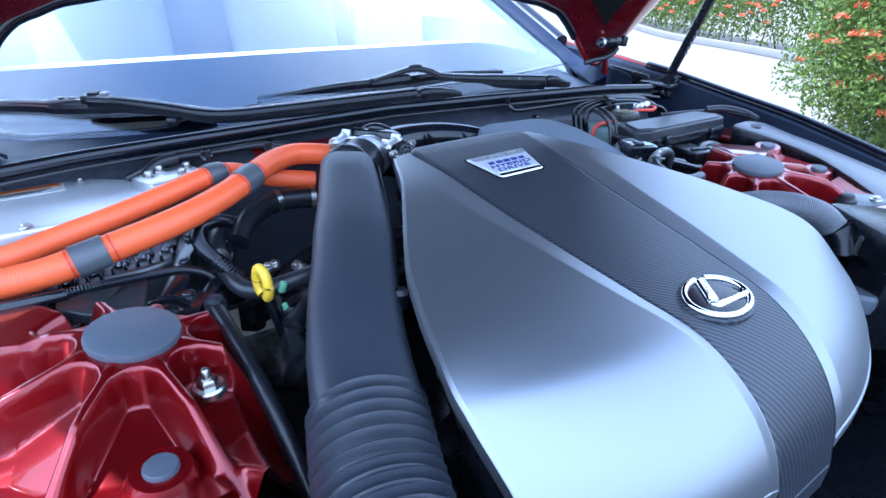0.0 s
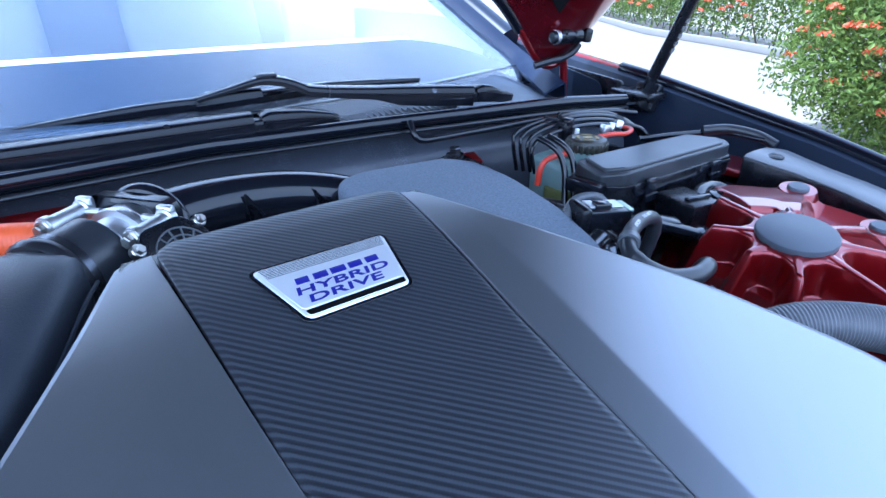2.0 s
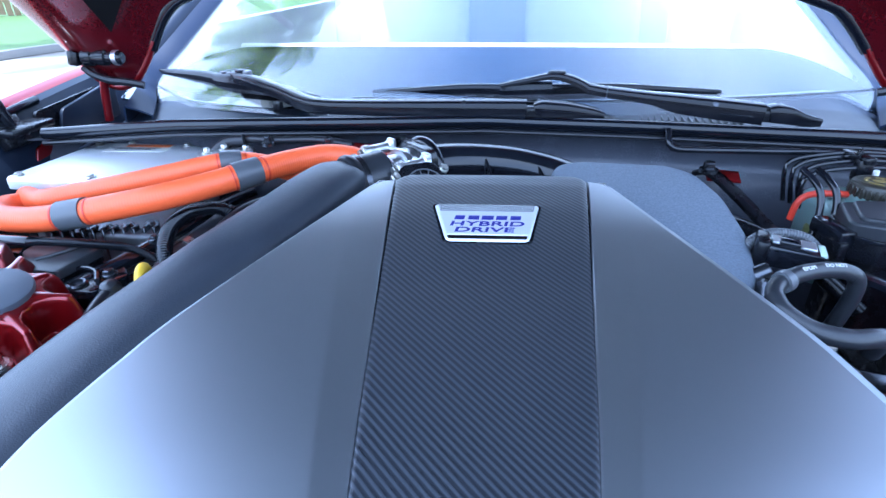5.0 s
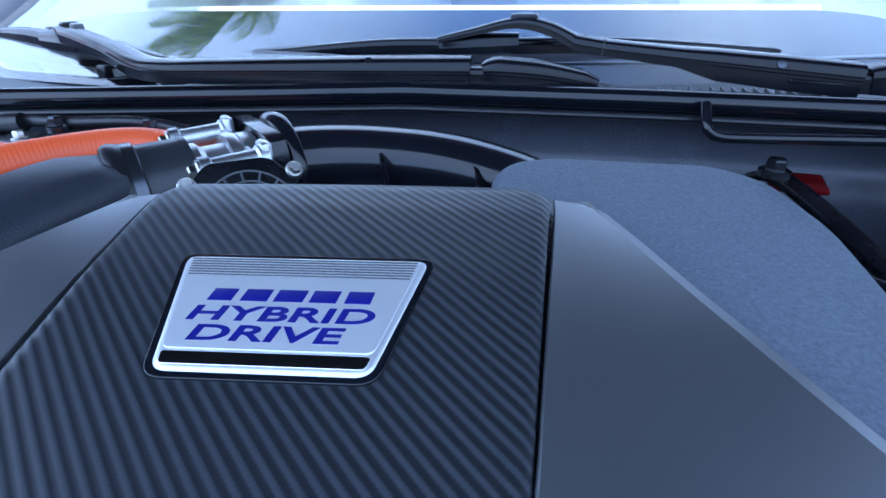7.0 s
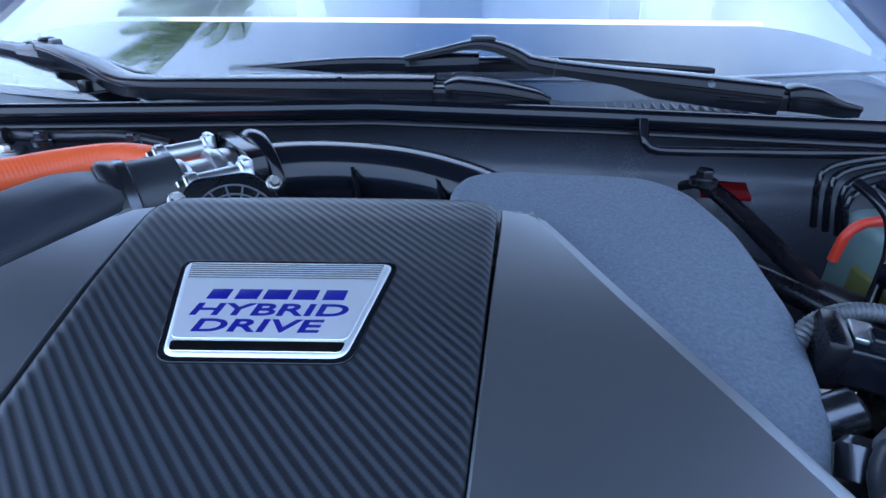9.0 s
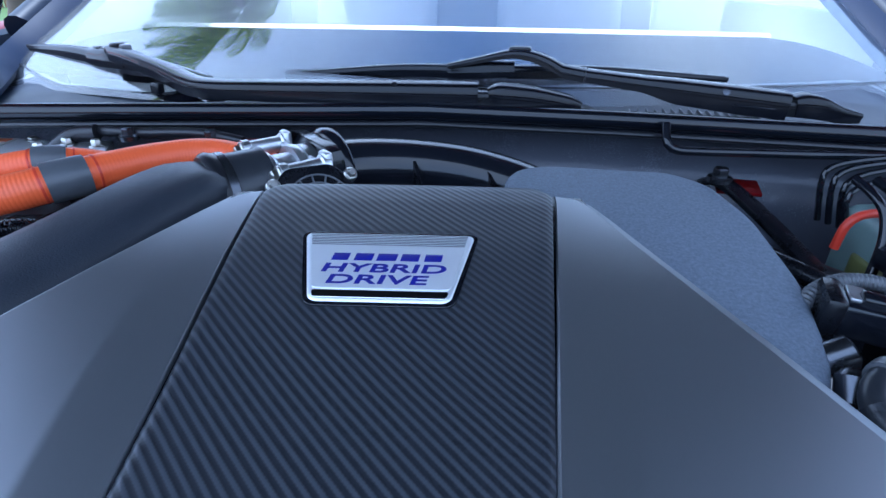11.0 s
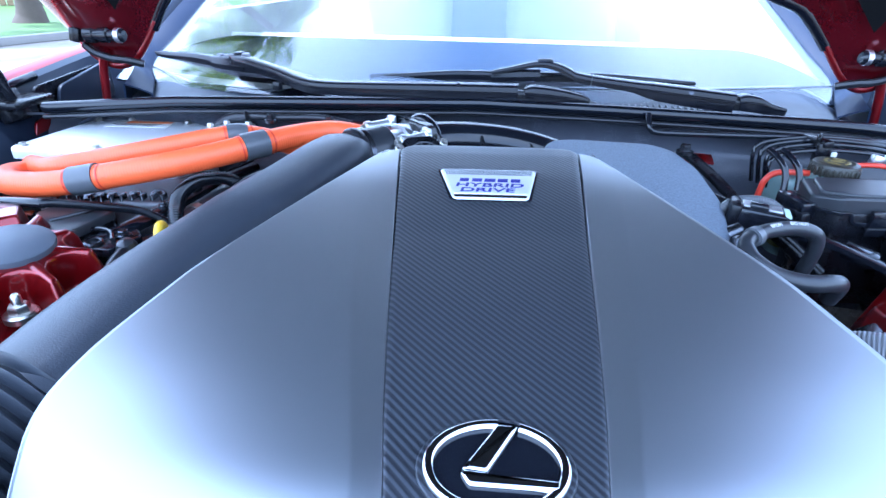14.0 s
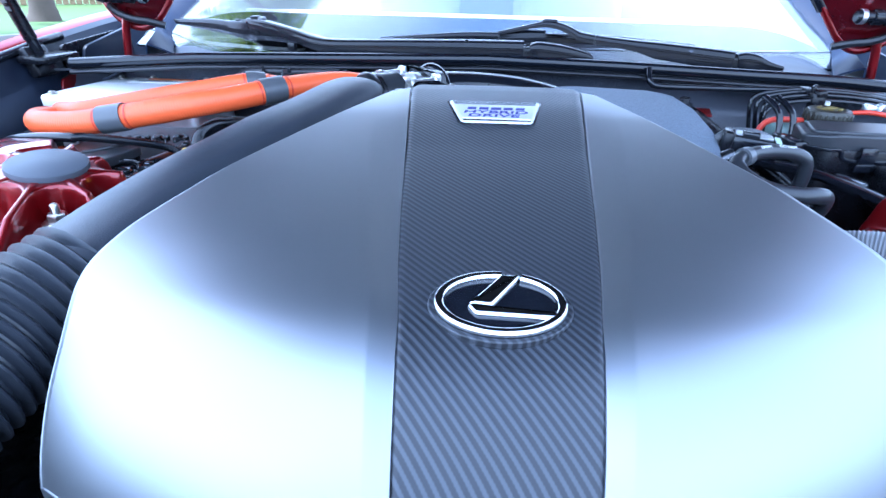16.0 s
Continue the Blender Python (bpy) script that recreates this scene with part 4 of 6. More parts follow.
def fender(sx):
    t = thing("fender", "glossy candy red front fender with black inner trim", "fender", (sx * 0.85, 0.2, 0.6), group="front fenders")
    ys = np.linspace(0.80, -0.68, 40)
    prof = [(0.002, -0.012), (0.003, -0.006), (0.008, 0.000), (0.018, 0.001 - 0.0035 * sx), (0.035, -0.005), (0.05, -0.014), (0.10, -0.05), (0.135, -0.11), (0.15, -0.25), (0.13, -0.55)]
    rows = [[(sx * (curve_at(FX, y) + dx), y, curve_at(FZ, y) + dz) for dx, dz in prof] for y in ys]
    part("skin", shell(rows, -0.003 * sx), RED, t, "glossy red outer skin")
    prof = [(-0.001, -0.004), (-0.012, -0.010), (-0.016, -0.020), (-0.030, -0.050), (-0.055, -0.085), (-0.070, -0.16), (-0.075, -0.28)]
    rows = [[(sx * (curve_at(FX, y) + dx), y, curve_at(FZ, y) + dz) for dx, dz in prof] for y in ys]
    part("inner_trim", shell(rows, 0.003 * sx), COWL, t, "black plastic inner trim")
    part("seal", sweep([(sx * (curve_at(FX, y) - 0.005 + 0.009 * sx), y, curve_at(FZ, y) - 0.002 + 0.002 * sx) for y in np.linspace(0.42, -0.6, 20)], 0.0095 + 0.002 * sx, 12, 60), SEAL, t, "rubber edge seal")
    # flat ledge beside the tower: top lightened as lit, wall blackened as shaded
    top, wall = [], []
    for y in np.concatenate([np.linspace(0.078, 0.03, 8), np.linspace(0.015, -0.55, 26)]):
        x0, x1, z0 = curve_at(LEDGE_OUT, y), curve_at(LEDGE_IN, y), curve_at(LEDGE_Z, y)
        top.append([(sx * (x0 + 0.012), y, z0 - 0.030), (sx * (x0 + 0.002), y, z0 - 0.003)] + [(sx * lerp(x0, x1, k), y, z0 + dz) for k, dz in ((0.03, 0), (0.35, 0.0015), (0.7, 0.001), (0.95, 0), (1.0, -0.0025))])
        wall.append([(sx * (x1 + d), y, z0 - h) for d, h in ((0.0012, 0.0022), (0.0, 0.006), (0.001, 0.030), (0.003, 0.060))])
    back = [(sx * lerp(curve_at(LEDGE_OUT, 0.078), curve_at(LEDGE_IN, 0.078), k), 0.078) for k in (0, 0.25, 0.5, 0.75, 1)]
    ledge = part("ledge", shell(top, 0.003 * sx), LIT_LEDGE, t, "smooth plastic ledge top, lightened for light from above")
    part("ledge_wall", shell(wall, 0.002 * sx), BLACK, ledge, "ledge wall, blackened for its shade")
    part("ledge_wall", shell([[(x, y + 0.001, 0.829 - h) for x, y in back] for h in (0.0015, 0.02, 0.06)], 0.002 * sx), BLACK, ledge, "ledge wall, blackened for its shade")
    part("clip", lathe([(0.012, 0), (0.012, 0.003), (0.008, 0.005)], 20, pose(sx * 0.712, 0.052, 0.8258)), BLACK, ledge)
    part("bracket", join(rbox((0.05, 0.09, 0.012), 0.004, pose(sx * 0.755, 0.335, 0.868)), rbox((0.018, 0.05, 0.05), 0.004, pose(sx * 0.768, 0.325, 0.862, 0, sx * 20, 0))), BLACK, t, "strut bracket")
    part("side_panel", slab(fillet([(0.0, 0.0), (0.17, 0.0), (0.17, 0.070), (0.02, 0.045)], 0.012), -0.003, 0.003, 0.0015, pose(sx * 0.752, 0.405, 0.832, 90, 0, 90)), COWL, t, "dark plastic side panel")
    if sx < 0:
        part("red_corner", slab(fillet([(0.0, 0.0), (0.060, 0.004), (0.052, 0.040), (0.012, 0.030)], 0.006), -0.002, 0.002, 0.001, pose(-0.750, 0.332, 0.800, 90, 0, 90)), RED, t, "red body corner")
    part("side_flap", slab(fillet([(0.0, 0.0), (0.20, 0.0), (0.20, 0.045), (0.03, 0.058)], 0.01), -0.003, 0.003, 0.001, pose(sx * 0.762, 0.575, 0.838, 90, 0, -90)), BLACK, t, "raised inner flap")
    return t


fender(1), fender(-1)

# the open bonnet, hinged at the cowl
HOOD_TILT = 48.0
ARCH = [(-0.760, 1.015), (-0.736, 0.985), (-0.720, 0.952), (-0.704, 0.928), (-0.675, 0.910), (-0.645, 0.907), (-0.615, 0.925), (-0.588, 0.965), (-0.542, 1.036), (-0.466, 1.066), (-0.365, 1.083), (-0.2, 1.089), (0, 1.089), (0.2, 1.083), (0.36, 1.068), (0.466, 1.050), (0.53, 1.026), (0.585, 0.965), (0.615, 0.925), (0.645, 0.906), (0.680, 0.912), (0.711, 0.930), (0.740, 0.968), (0.766, 1.012)]
hood = thing("hood", "open dark red hood held up over the engine bay", "hood", (0, 0.47, 1.0))
ch, sh = math.cos(radians(HOOD_TILT)), math.sin(radians(HOOD_TILT))


def hood_row(w, lift):
    row = []
    for x in np.linspace(-0.758, 0.764, 101):
        z0 = curve_at(ARCH, x)
        z0 = z0 - lift * 0.0
        xx = x * (1 + 0.05 * math.sin(math.pi * min(1, w / 1.1)))
        flat = 1.0 - 0.5 * min(1, w / 1.1)
        zc = 1.0 + (z0 - 1.0) * flat
        row.append((xx, 0.47 - w * ch + lift * sh, zc + w * sh + lift * ch))
    return row


ws = np.linspace(0, 1.42, 24)
part("outer_skin", shell([hood_row(w, 0.028) for w in ws], -0.003), RED, hood, "glossy red outer skin")
part("inner_panel", shell([hood_row(w, 0.0) for w in ws], 0.003), DARKRED, hood, "dark red inner panel")
part("rear_edge_seal", sweep([(x, 0.472, curve_at(ARCH, x) + 0.004) for x in np.linspace(-0.585, 0.58, 40)], 0.011, 10, 90), SEAL, hood, "dark rubber edge seal")
rows = [[(x * (1 + 0.03 * w), 0.47 - w * ch - 0.012 * sh, 1.0 + (curve_at(ARCH, x) - 1.0) * (1.0 - 0.5 * w / 1.1) + w * sh - 0.012 * ch) for x in np.linspace(-0.60, 0.60, 29)] for w in np.linspace(0.09, 1.40, 14)]
part("liner", shell(rows, 0.004), LINER, hood, "black sound liner")
for sx in (1, -1):
    side = [(sx * 0.760 * (1 + 0.05 * math.sin(math.pi * min(1, w / 1.1))), 0.47 - w * ch + 0.012, 1.0 + (1.010 - 1.0) * (1.0 - 0.5 * min(1, w / 1.1)) + w * sh + 0.012) for w in np.linspace(-0.01, 1.33, 12)]
    part("side_rim", sweep(side, 0.016, 12, 60), DARKRED, hood, "folded red side rim")
    lip = [(sx * abs(x), 0.468, curve_at(ARCH, sx * abs(x)) + 0.002) for x in (0.575, 0.60, 0.625, 0.65, 0.675, 0.70, 0.725, 0.752)]
    part("corner_lip", sweep(lip, 0.007, 10, 50), RED, hood, "rolled red corner edge")

for sx in (1, -1):
    am = pose(sx * 0.604, 0.416, 0.966, 0, sx * 90, 0) @ Matrix.Scale(0.84, 4)
    hinge = part("hinge", lathe([(0.010, 0.0), (0.0135, 0.004), (0.0135, 0.020), (0.0115, 0.022), (0.0115, 0.030), (0.0155, 0.032), (0.0155, 0.048), (0.013, 0.050), (0.013, 0.058), (0.0160, 0.060), (0.0160, 0.078), (0.010, 0.084)], 24, am), BLACK_GLOSS, hood, "black stepped hinge actuator")
    part("steel_collar", lathe([(0.0120, 0.006), (0.0142, 0.007), (0.0142, 0.016), (0.0120, 0.017)], 24, am), ALU, hinge, "bright steel collar")
    part("post", sweep([(sx * 0.676, 0.455, 0.925), (sx * 0.684, 0.458, 0.900), (sx * 0.692, 0.460, 0.850)], 0.0075, 10, 16), RED, hinge, "red hinge post")
    part("loom", sweep([(sx * 0.690, 0.432, 0.948), (sx * 0.675, 0.432, 0.935), (sx * 0.650, 0.434, 0.926), (sx * 0.625, 0.440, 0.922), (sx * 0.600, 0.450, 0.915)], 0.0065, 8, 24), RUBBER, hinge, "black wiring loom")
    part("plug", rbox((0.018, 0.016, 0.024), 0.004, pose(sx * 0.684, 0.410, 0.966, 0, 10, 0)), BLACK, hinge)
    gs = thing("gas_strut", "black gas strut holding the hood open", "gas strut", (sx * 0.762, 0.325, 0.87), group="gas struts")
    a, b = Vector((sx * 0.762, 0.325, 0.872)), Vector((sx * 0.752, 0.128, 1.36))
    part("cylinder", sweep([a.lerp(b, 0.06), a.lerp(b, 0.72)], 0.0105, 16, 8, up=(1, 0, 0)), BLACK, gs, "black cylinder")
    part("rod", sweep([a.lerp(b, 0.70), b], 0.0048, 12, 6, up=(1, 0, 0)), CHROME, gs, "bright rod")
    part("end_fitting", sweep([a, a.lerp(b, 0.08)], 0.009, 12, 6, up=(1, 0, 0)), BLACK_GLOSS, gs)
    part("end_fitting", sweep([a.lerp(b, 0.96), b], 0.009, 12, 6, up=(1, 0, 0)), BLACK_GLOSS, gs)
    for k in range(5):
        q = a.lerp(b, 0.16 + 0.025 * k) + Vector((0, -0.0098, -0.003))
        part("print_bar", rbox((0.009, 0.002, 0.007), 0.0004, Matrix.Translation(q) @ pose(0, 0, 0, 22), 1), TAPE, gs)

# ---- strut towers ----
def tower(sx, cx, cy, cz, tilt):
    def back(x):
        return -0.010 + 0.52 * (x - 0.445)

    t = thing("strut_tower", "glossy red strut tower with raised ribs and grey cap", "strut tower", (cx, cy, cz - 0.05), group="strut towers")
    m = pose(cx, cy, cz, tilt, -sx * 7, 0)
    n, v, f = 384, [], []
    rs = list(np.concatenate([np.linspace(0.031, 0.080, 40), np.linspace(0.083, 0.190, 38)]))
    ribs = 8
    for r in rs:
        for j in range(n):
            a = 2 * math.pi * j / n
            ph = ((a / (2 * math.pi) * ribs + (0.32 if sx > 0 else 0.62)) % 1.0) * 2 - 1          # 0 in the middle of a cup, 1 on a rib
            d = (1 - abs(ph)) * math.pi * r / ribs
            side = max(0.0, min(1.0, (d - 0.0028) / 0.0105))
            inner = max(0.0, min(1.0, (r - 0.044 - 0.017 * abs(ph) ** 2.5) / 0.010))
            cup = side * side * (3 - 2 * side) * inner * inner * (3 - 2 * inner)
            deep = 0.038 + 0.12 * max(0, r - 0.05)
            crown = 0.0012 * max(0.0, 1 - (d / 0.005) ** 2)
            z = -0.003 + crown - 0.08 * max(0, r - 0.04) - 0.45 * max(0, r - 0.105) * (1 - cup) - deep * cup * (1 - max(0, (r - 0.125) / 0.075))
            q = m @ Vector((r * math.cos(a), r * math.sin(a), z))
            ledge_x = curve_at(LEDGE_IN, q.y) + 0.012
            q.z -= 0.20 * max(0.0, abs(q.x) - abs(cx) - 0.045)
            u = a if sx > 0 else (math.pi - a) % (2 * math.pi)
            deck = min(1.0, max(0.0, (r - 0.074) / 0.016)) * min(1.0, max(0.0, (u - 0.25) / 0.12)) * min(1.0, max(0.0, (1.10 - u) / 0.12))
            q.z = lerp(q.z, 0.812 - 0.10 * max(0.0, r - 0.12), deck)          # flat deck behind the cap
            q.z -= 2.5 * max(0.0, (0.425 if sx > 0 else 0.408) - abs(q.x)) + 2.0 * max(0.0, q.y - back(abs(q.x))) + 1.5 * max(0.0, abs(q.x) - ledge_x + 0.01)          # falls away into the bay and under the ledge
            q.z -= min(1.0, max(0.0, (q.y - back(abs(q.x)) + 0.01) / 0.03)) * deep * (1 - cup) * (1 - deck) * min(1.0, max(0.0, (r - 0.05) / 0.02))
            v.append(q)
    for i in range(len(rs) - 1):
        for j in range(n):
            f.append([i * n + j, i * n + (j + 1) % n, (i + 1) * n + (j + 1) % n, (i + 1) * n + j])
    part("dome", (v, f), RED, t, "glossy red ribbed dome", 60)
    rows = [[(sx * x, lerp(back(x), -0.40, u), 0.738 + 0.020 * math.sin(3 * x) - 0.35 * max(0, -0.12 - lerp(back(x), -0.40, u))) for x in np.linspace(0.428, 0.735, 16)] for u in np.linspace(0, 1, 20)]
    part("apron", shell(rows, 0.004 * sx), RED, t, "red inner wing panel")
    if sx > 0:
        part("rear_deck", slab(fillet([(0.690, 0.082), (0.676, 0.215), (0.772, 0.215), (0.772, 0.082)], 0.012), 0.790, 0.800, 0.003), RED, t, "red inner wing top")
    part("cap", lathe([(0.032, -0.010), (0.0385, -0.006), (0.0400, 0.000), (0.0392, 0.0032), (0.037, 0.0044), (0.0, 0.0056)], 48, m), CAP, t, "flat blue-grey rubber cap")
    for x, y, z in ((0.662, -0.009, 0.811), (0.6566, -0.1135, 0.7936), (0.515, -0.195, 0.772)) if sx > 0 else ((-0.655, 0.020, 0.786), (-0.625, -0.098, 0.784), (-0.478, -0.197, 0.774)):
        q = pose(x, y, z, 3, -sx * 6, 0)
        boss = part("boss", lathe([(0.040, -0.060), (0.029, -0.018), (0.0240, -0.006), (0.0222, -0.0025), (0.0, -0.0025)], 36, q), RED, t, "red stud boss", 60)
        part("stud_cap", lathe([(0.0132, -0.004), (0.0132, 0.000), (0.0118, 0.0018), (0.0, 0.0024)], 28, q), CAP, boss, "round grey stud cap")
    return t


tower(1, 0.484, -0.089, 0.820, 4)
mount = thing("rubber_mount", "black rubber mount on a steel bracket beside the strut tower", "mount", (0.535, -0.225, 0.775))
mm = pose(0.558, -0.205, 0.780, 4, -6, -28)
part("plate", slab(fillet([(-0.020, -0.024), (0.060, -0.030), (0.066, 0.006), (0.020, 0.026), (-0.012, 0.022)], 0.010), -0.010, 0.0, 0.002, mm), STEEL, mount, "dark steel plate")
part("dome", lathe([(0.0175, 0.0), (0.0175, 0.004), (0.013, 0.007), (0.0115, 0.012), (0.009, 0.0135), (0.0, 0.014)], 28, mm), RUBBER, mount, "black rubber dome")
part("leg", rbox((0.05, 0.05, 0.10), 0.006, mm @ pose(0.01, 0, -0.055)), BLACK, mount)
part("bolt", bolt(mm @ pose(0.046, -0.010, 0.0), 0.006, 0.006), ZINC, mount)
tower(-1, -0.475, -0.064, 0.814, 4)
nb = thing("tower_bolt", "zinc bolt with washer on the red strut tower", "bolt", (-0.429, -0.125, 0.775))
part("washer", lathe([(0.015, -0.006), (0.015, 0.0), (0.013, 0.002)], 24, pose(-0.429, -0.125, 0.776)), ZINC, nb)
part("head", lathe([(0.0095, 0.0), (0.0095, 0.007), (0.008, 0.009)], 6, pose(-0.429, -0.125, 0.777)), ZINC, nb)
part("stud", lathe([(0.0045, 0.0), (0.0045, 0.015), (0.003, 0.017)], 14, pose(-0.429, -0.125, 0.779)), ZINC, nb)

# ---- inverter and orange cables ----
inv = thing("inverter", "cast aluminium power inverter box with a label", "inverter", (-0.53, 0.21, 0.75))
INV_Z = 0.831
top = fillet([(-0.690, 0.200), (-0.668, 0.385), (-0.49, 0.385), (-0.425, 0.335), (-0.405, 0.285), (-0.445, 0.212), (-0.56, 0.205)], 0.02)
# glare on the lid is put into its paler metal
part("lid", slab(top, INV_Z - 0.016, INV_Z, 0.005), LIT_ALU, inv, "satin aluminium lid, lightened as if brightly lit")
part("body", slab(inset(top, 0.012), 0.62, INV_Z - 0.016, 0.001), ALU, inv, "aluminium body")
part("side_housing", slab(fillet([(-0.60, 0.14), (-0.60, 0.22), (-0.40, 0.26), (-0.355, 0.22), (-0.375, 0.155), (-0.45, 0.125)], 0.02), 0.62, 0.785, 0.006), CASTING, inv, "ribbed cast side housing")
for k in range(13):
    part("fin", rbox((0.004, 0.014, 0.05), 0.001, pose(-0.565 + 0.0135 * k, 0.128 + 0.0016 * k, 0.768), 1), STEEL, inv)
lab = part("label", rbox((0.105, 0.040, 0.0008), 0.0002, pose(-0.572, 0.355, INV_Z + 0.0006, 0, 0, 2), 1), LABEL, inv, "white paper warning label")
part("label_band", rbox((0.075, 0.012, 0.0008), 0.0002, pose(-0.562, 0.366, INV_Z + 0.0012, 0, 0, 2), 1), LABEL_O, lab, "orange print band")
for k in range(3):
    part("print_bar", rbox((0.085 - 0.012 * k, 0.002, 0.0006), 0.0001, pose(-0.578, 0.353 - 0.0045 * k, INV_Z + 0.0012, 0, 0, 2), 1), TAPE, lab)
for x, y in ((-0.672, 0.215), (-0.655, 0.37), (-0.60, 0.376), (-0.50, 0.374), (-0.56, 0.215), (-0.47, 0.225)):
    part("lid_bolt", bolt(pose(x, y, INV_Z), 0.005, 0.005), ZINC, inv)
term = part("terminal_block", rbox((0.085, 0.060, 0.034), 0.006, pose(-0.388, 0.285, 0.832, 0, 0, 24)), ALU, inv, "aluminium terminal block")
for x, y in ((-0.415, 0.282), (-0.398, 0.303), (-0.362, 0.300), (-0.372, 0.272)):
    part("terminal_bolt", bolt(pose(x, y, 0.849), 0.0052, 0.008), ZINC, term)
for k in range(6):
    part("boss", lathe([(0.010, -0.05), (0.010, 0.0), (0.006, 0.004)], 14, pose(-0.53 + 0.028 * k, 0.135 + 0.008 * k, 0.788)), STEEL, inv)


def cable(points, r, clamps, label):
    t = thing("orange_cable", label, "power cable", points[len(points) // 2], group="orange power cables")
    part("sleeve", ribbed(points, r, 0.00009, 0.0034, 22), ORANGE, t, "orange ribbed sleeve")
    c, s = spline(points, 200)
    for q in clamps:
        i = min(range(200), key=lambda k: (c[k] - Vector(q)).length)
        w = 5
        seg = [c[max(0, i - w)], c[i], c[min(199, i + w)]]
        part("band", sweep(seg, r + 0.0022, 22, 8), TAPE, t, "dark grey tape band")
        for q in (-w - 2, w + 1):
            e0, e1 = c[max(0, i + q)], c[min(199, i + q + 2)]
            part("edge_ring", sweep([e0.lerp(e1, 0.35), e0.lerp(e1, 0.65)], r + 0.0007, 22, 3), REDPLASTIC, t, "thin red ring")
    return t


cable([(-0.615, 0.195, 0.800), (-0.640, 0.150, 0.810), (-0.615, 0.108, 0.815), (-0.555, 0.095, 0.819), (-0.495, 0.098, 0.828), (-0.402, 0.113, 0.844), (-0.342, 0.146, 0.852), (-0.302, 0.180, 0.857), (-0.258, 0.230, 0.858), (-0.212, 0.258, 0.857), (-0.160, 0.254, 0.850), (-0.12, 0.240, 0.840)],
      0.0165, ((-0.500, 0.097, 0.827), (-0.306, 0.176, 0.857)), "thick orange high voltage cable with grey tape bands")
cable([(-0.640, 0.185, 0.812), (-0.585, 0.150, 0.822), (-0.530, 0.155, 0.832), (-0.470, 0.162, 0.843), (-0.410, 0.178, 0.853), (-0.372, 0.193, 0.859), (-0.340, 0.208, 0.861), (-0.310, 0.228, 0.853), (-0.275, 0.248, 0.836), (-0.240, 0.250, 0.825), (-0.19, 0.240, 0.816)],
      0.0142, ((-0.342, 0.207, 0.861),), "orange high voltage cable running past the inverter")

# ---- clutter left of the duct ----
dip = thing("dipstick", "yellow oil dipstick handle between hoses", "dipstick", (-0.345, -0.005, 0.78))
part("ring", sweep([(-0.345 - 0.003 * math.cos(t), -0.012 + 0.012 * math.cos(t), 0.801 + 0.017 * math.sin(t)) for t in np.linspace(-1.2, 4.3, 16)], 0.0055, 12, 40, flat=1.2), YELLOW, dip, "yellow pull ring")
part("stem", sweep([(-0.343, -0.012, 0.790), (-0.336, -0.02, 0.75), (-0.325, -0.04, 0.68)], 0.006, 10, 16), BLACK, dip)
part("green_mark", rbox((0.008, 0.006, 0.014), 0.002, pose(-0.322, -0.004, 0.785, 0, 20, 0)), GREEN, dip, "pale green paint mark")
part("green_mark", rbox((0.007, 0.006, 0.012), 0.002, pose(-0.324, -0.012, 0.762, 0, -10, 0)), GREEN, dip, "pale green paint mark")


def hose(points, r, mat, label, name="coolant_hose", cat="hose", n=14, k=None, clamps=(), ribs=0.0):
    t = thing(name, label, cat, points[len(points) // 2], group="engine bay hoses")
    part("tube", ribbed(points, r, 0.0007, ribs, n) if ribs else sweep(points, r, n, k or 10 * len(points)), mat, t)
    c, s = spline(points, 100)
    for u in clamps:
        i = int(u * 99)
        part("clamp", sweep([c[max(0, i - 2)], c[min(99, i + 2)]], r + 0.0018, n, 4), ZINC, t, "spring hose clamp")
    return t


hose([(-0.352, 0.205, 0.79), (-0.364, 0.13, 0.785), (-0.368, 0.06, 0.785), (-0.352, 0.018, 0.778), (-0.30, 0.005, 0.785), (-0.25, 0.01, 0.79)], 0.0105, HOSE, "grey-black coolant hose bent below the intake duct", clamps=(0.35,))
joint = thing("hose_joint", "black ball-ended hose joint beside the strut tower", "hose joint", (-0.405, -0.018, 0.80))
part("ball", lathe([(0.003, -0.011), (0.0085, -0.008), (0.0115, -0.002), (0.0115, 0.002), (0.0085, 0.008), (0.003, 0.0105), (0.0, 0.011)], 24, pose(-0.396, -0.002, 0.785, 15, 0, 0)), HOSE, joint)
hose([(-0.396, -0.004, 0.783), (-0.392, -0.045, 0.776), (-0.384, -0.11, 0.752), (-0.376, -0.18, 0.71), (-0.37, -0.26, 0.64)], 0.0085, RUBBER, "dark hose running down beside the strut tower")
hose([(-0.33, -0.05, 0.76), (-0.27, 0.00, 0.765), (-0.22, 0.03, 0.77)], 0.012, RUBBER, "dark hose below the intake duct")
hose([(-0.335, 0.140, 0.786), (-0.310, 0.172, 0.802), (-0.272, 0.203, 0.806), (-0.234, 0.206, 0.805), (-0.19, 0.198, 0.802)], 0.0150, RUBBER, "thick black rubber hose with a clamp", clamps=(0.6, 0.9))
hose([(-0.532, 0.050, 0.812), (-0.511, 0.049, 0.814), (-0.480, 0.054, 0.811), (-0.445, 0.059, 0.807), (-0.412, 0.064, 0.801), (-0.388, 0.070, 0.785), (-0.375, 0.075, 0.76)], 0.0050, BLACK_GLOSS, "ribbed black wiring conduit over the relay box", "wiring_conduit", "conduit", ribs=0.0030)
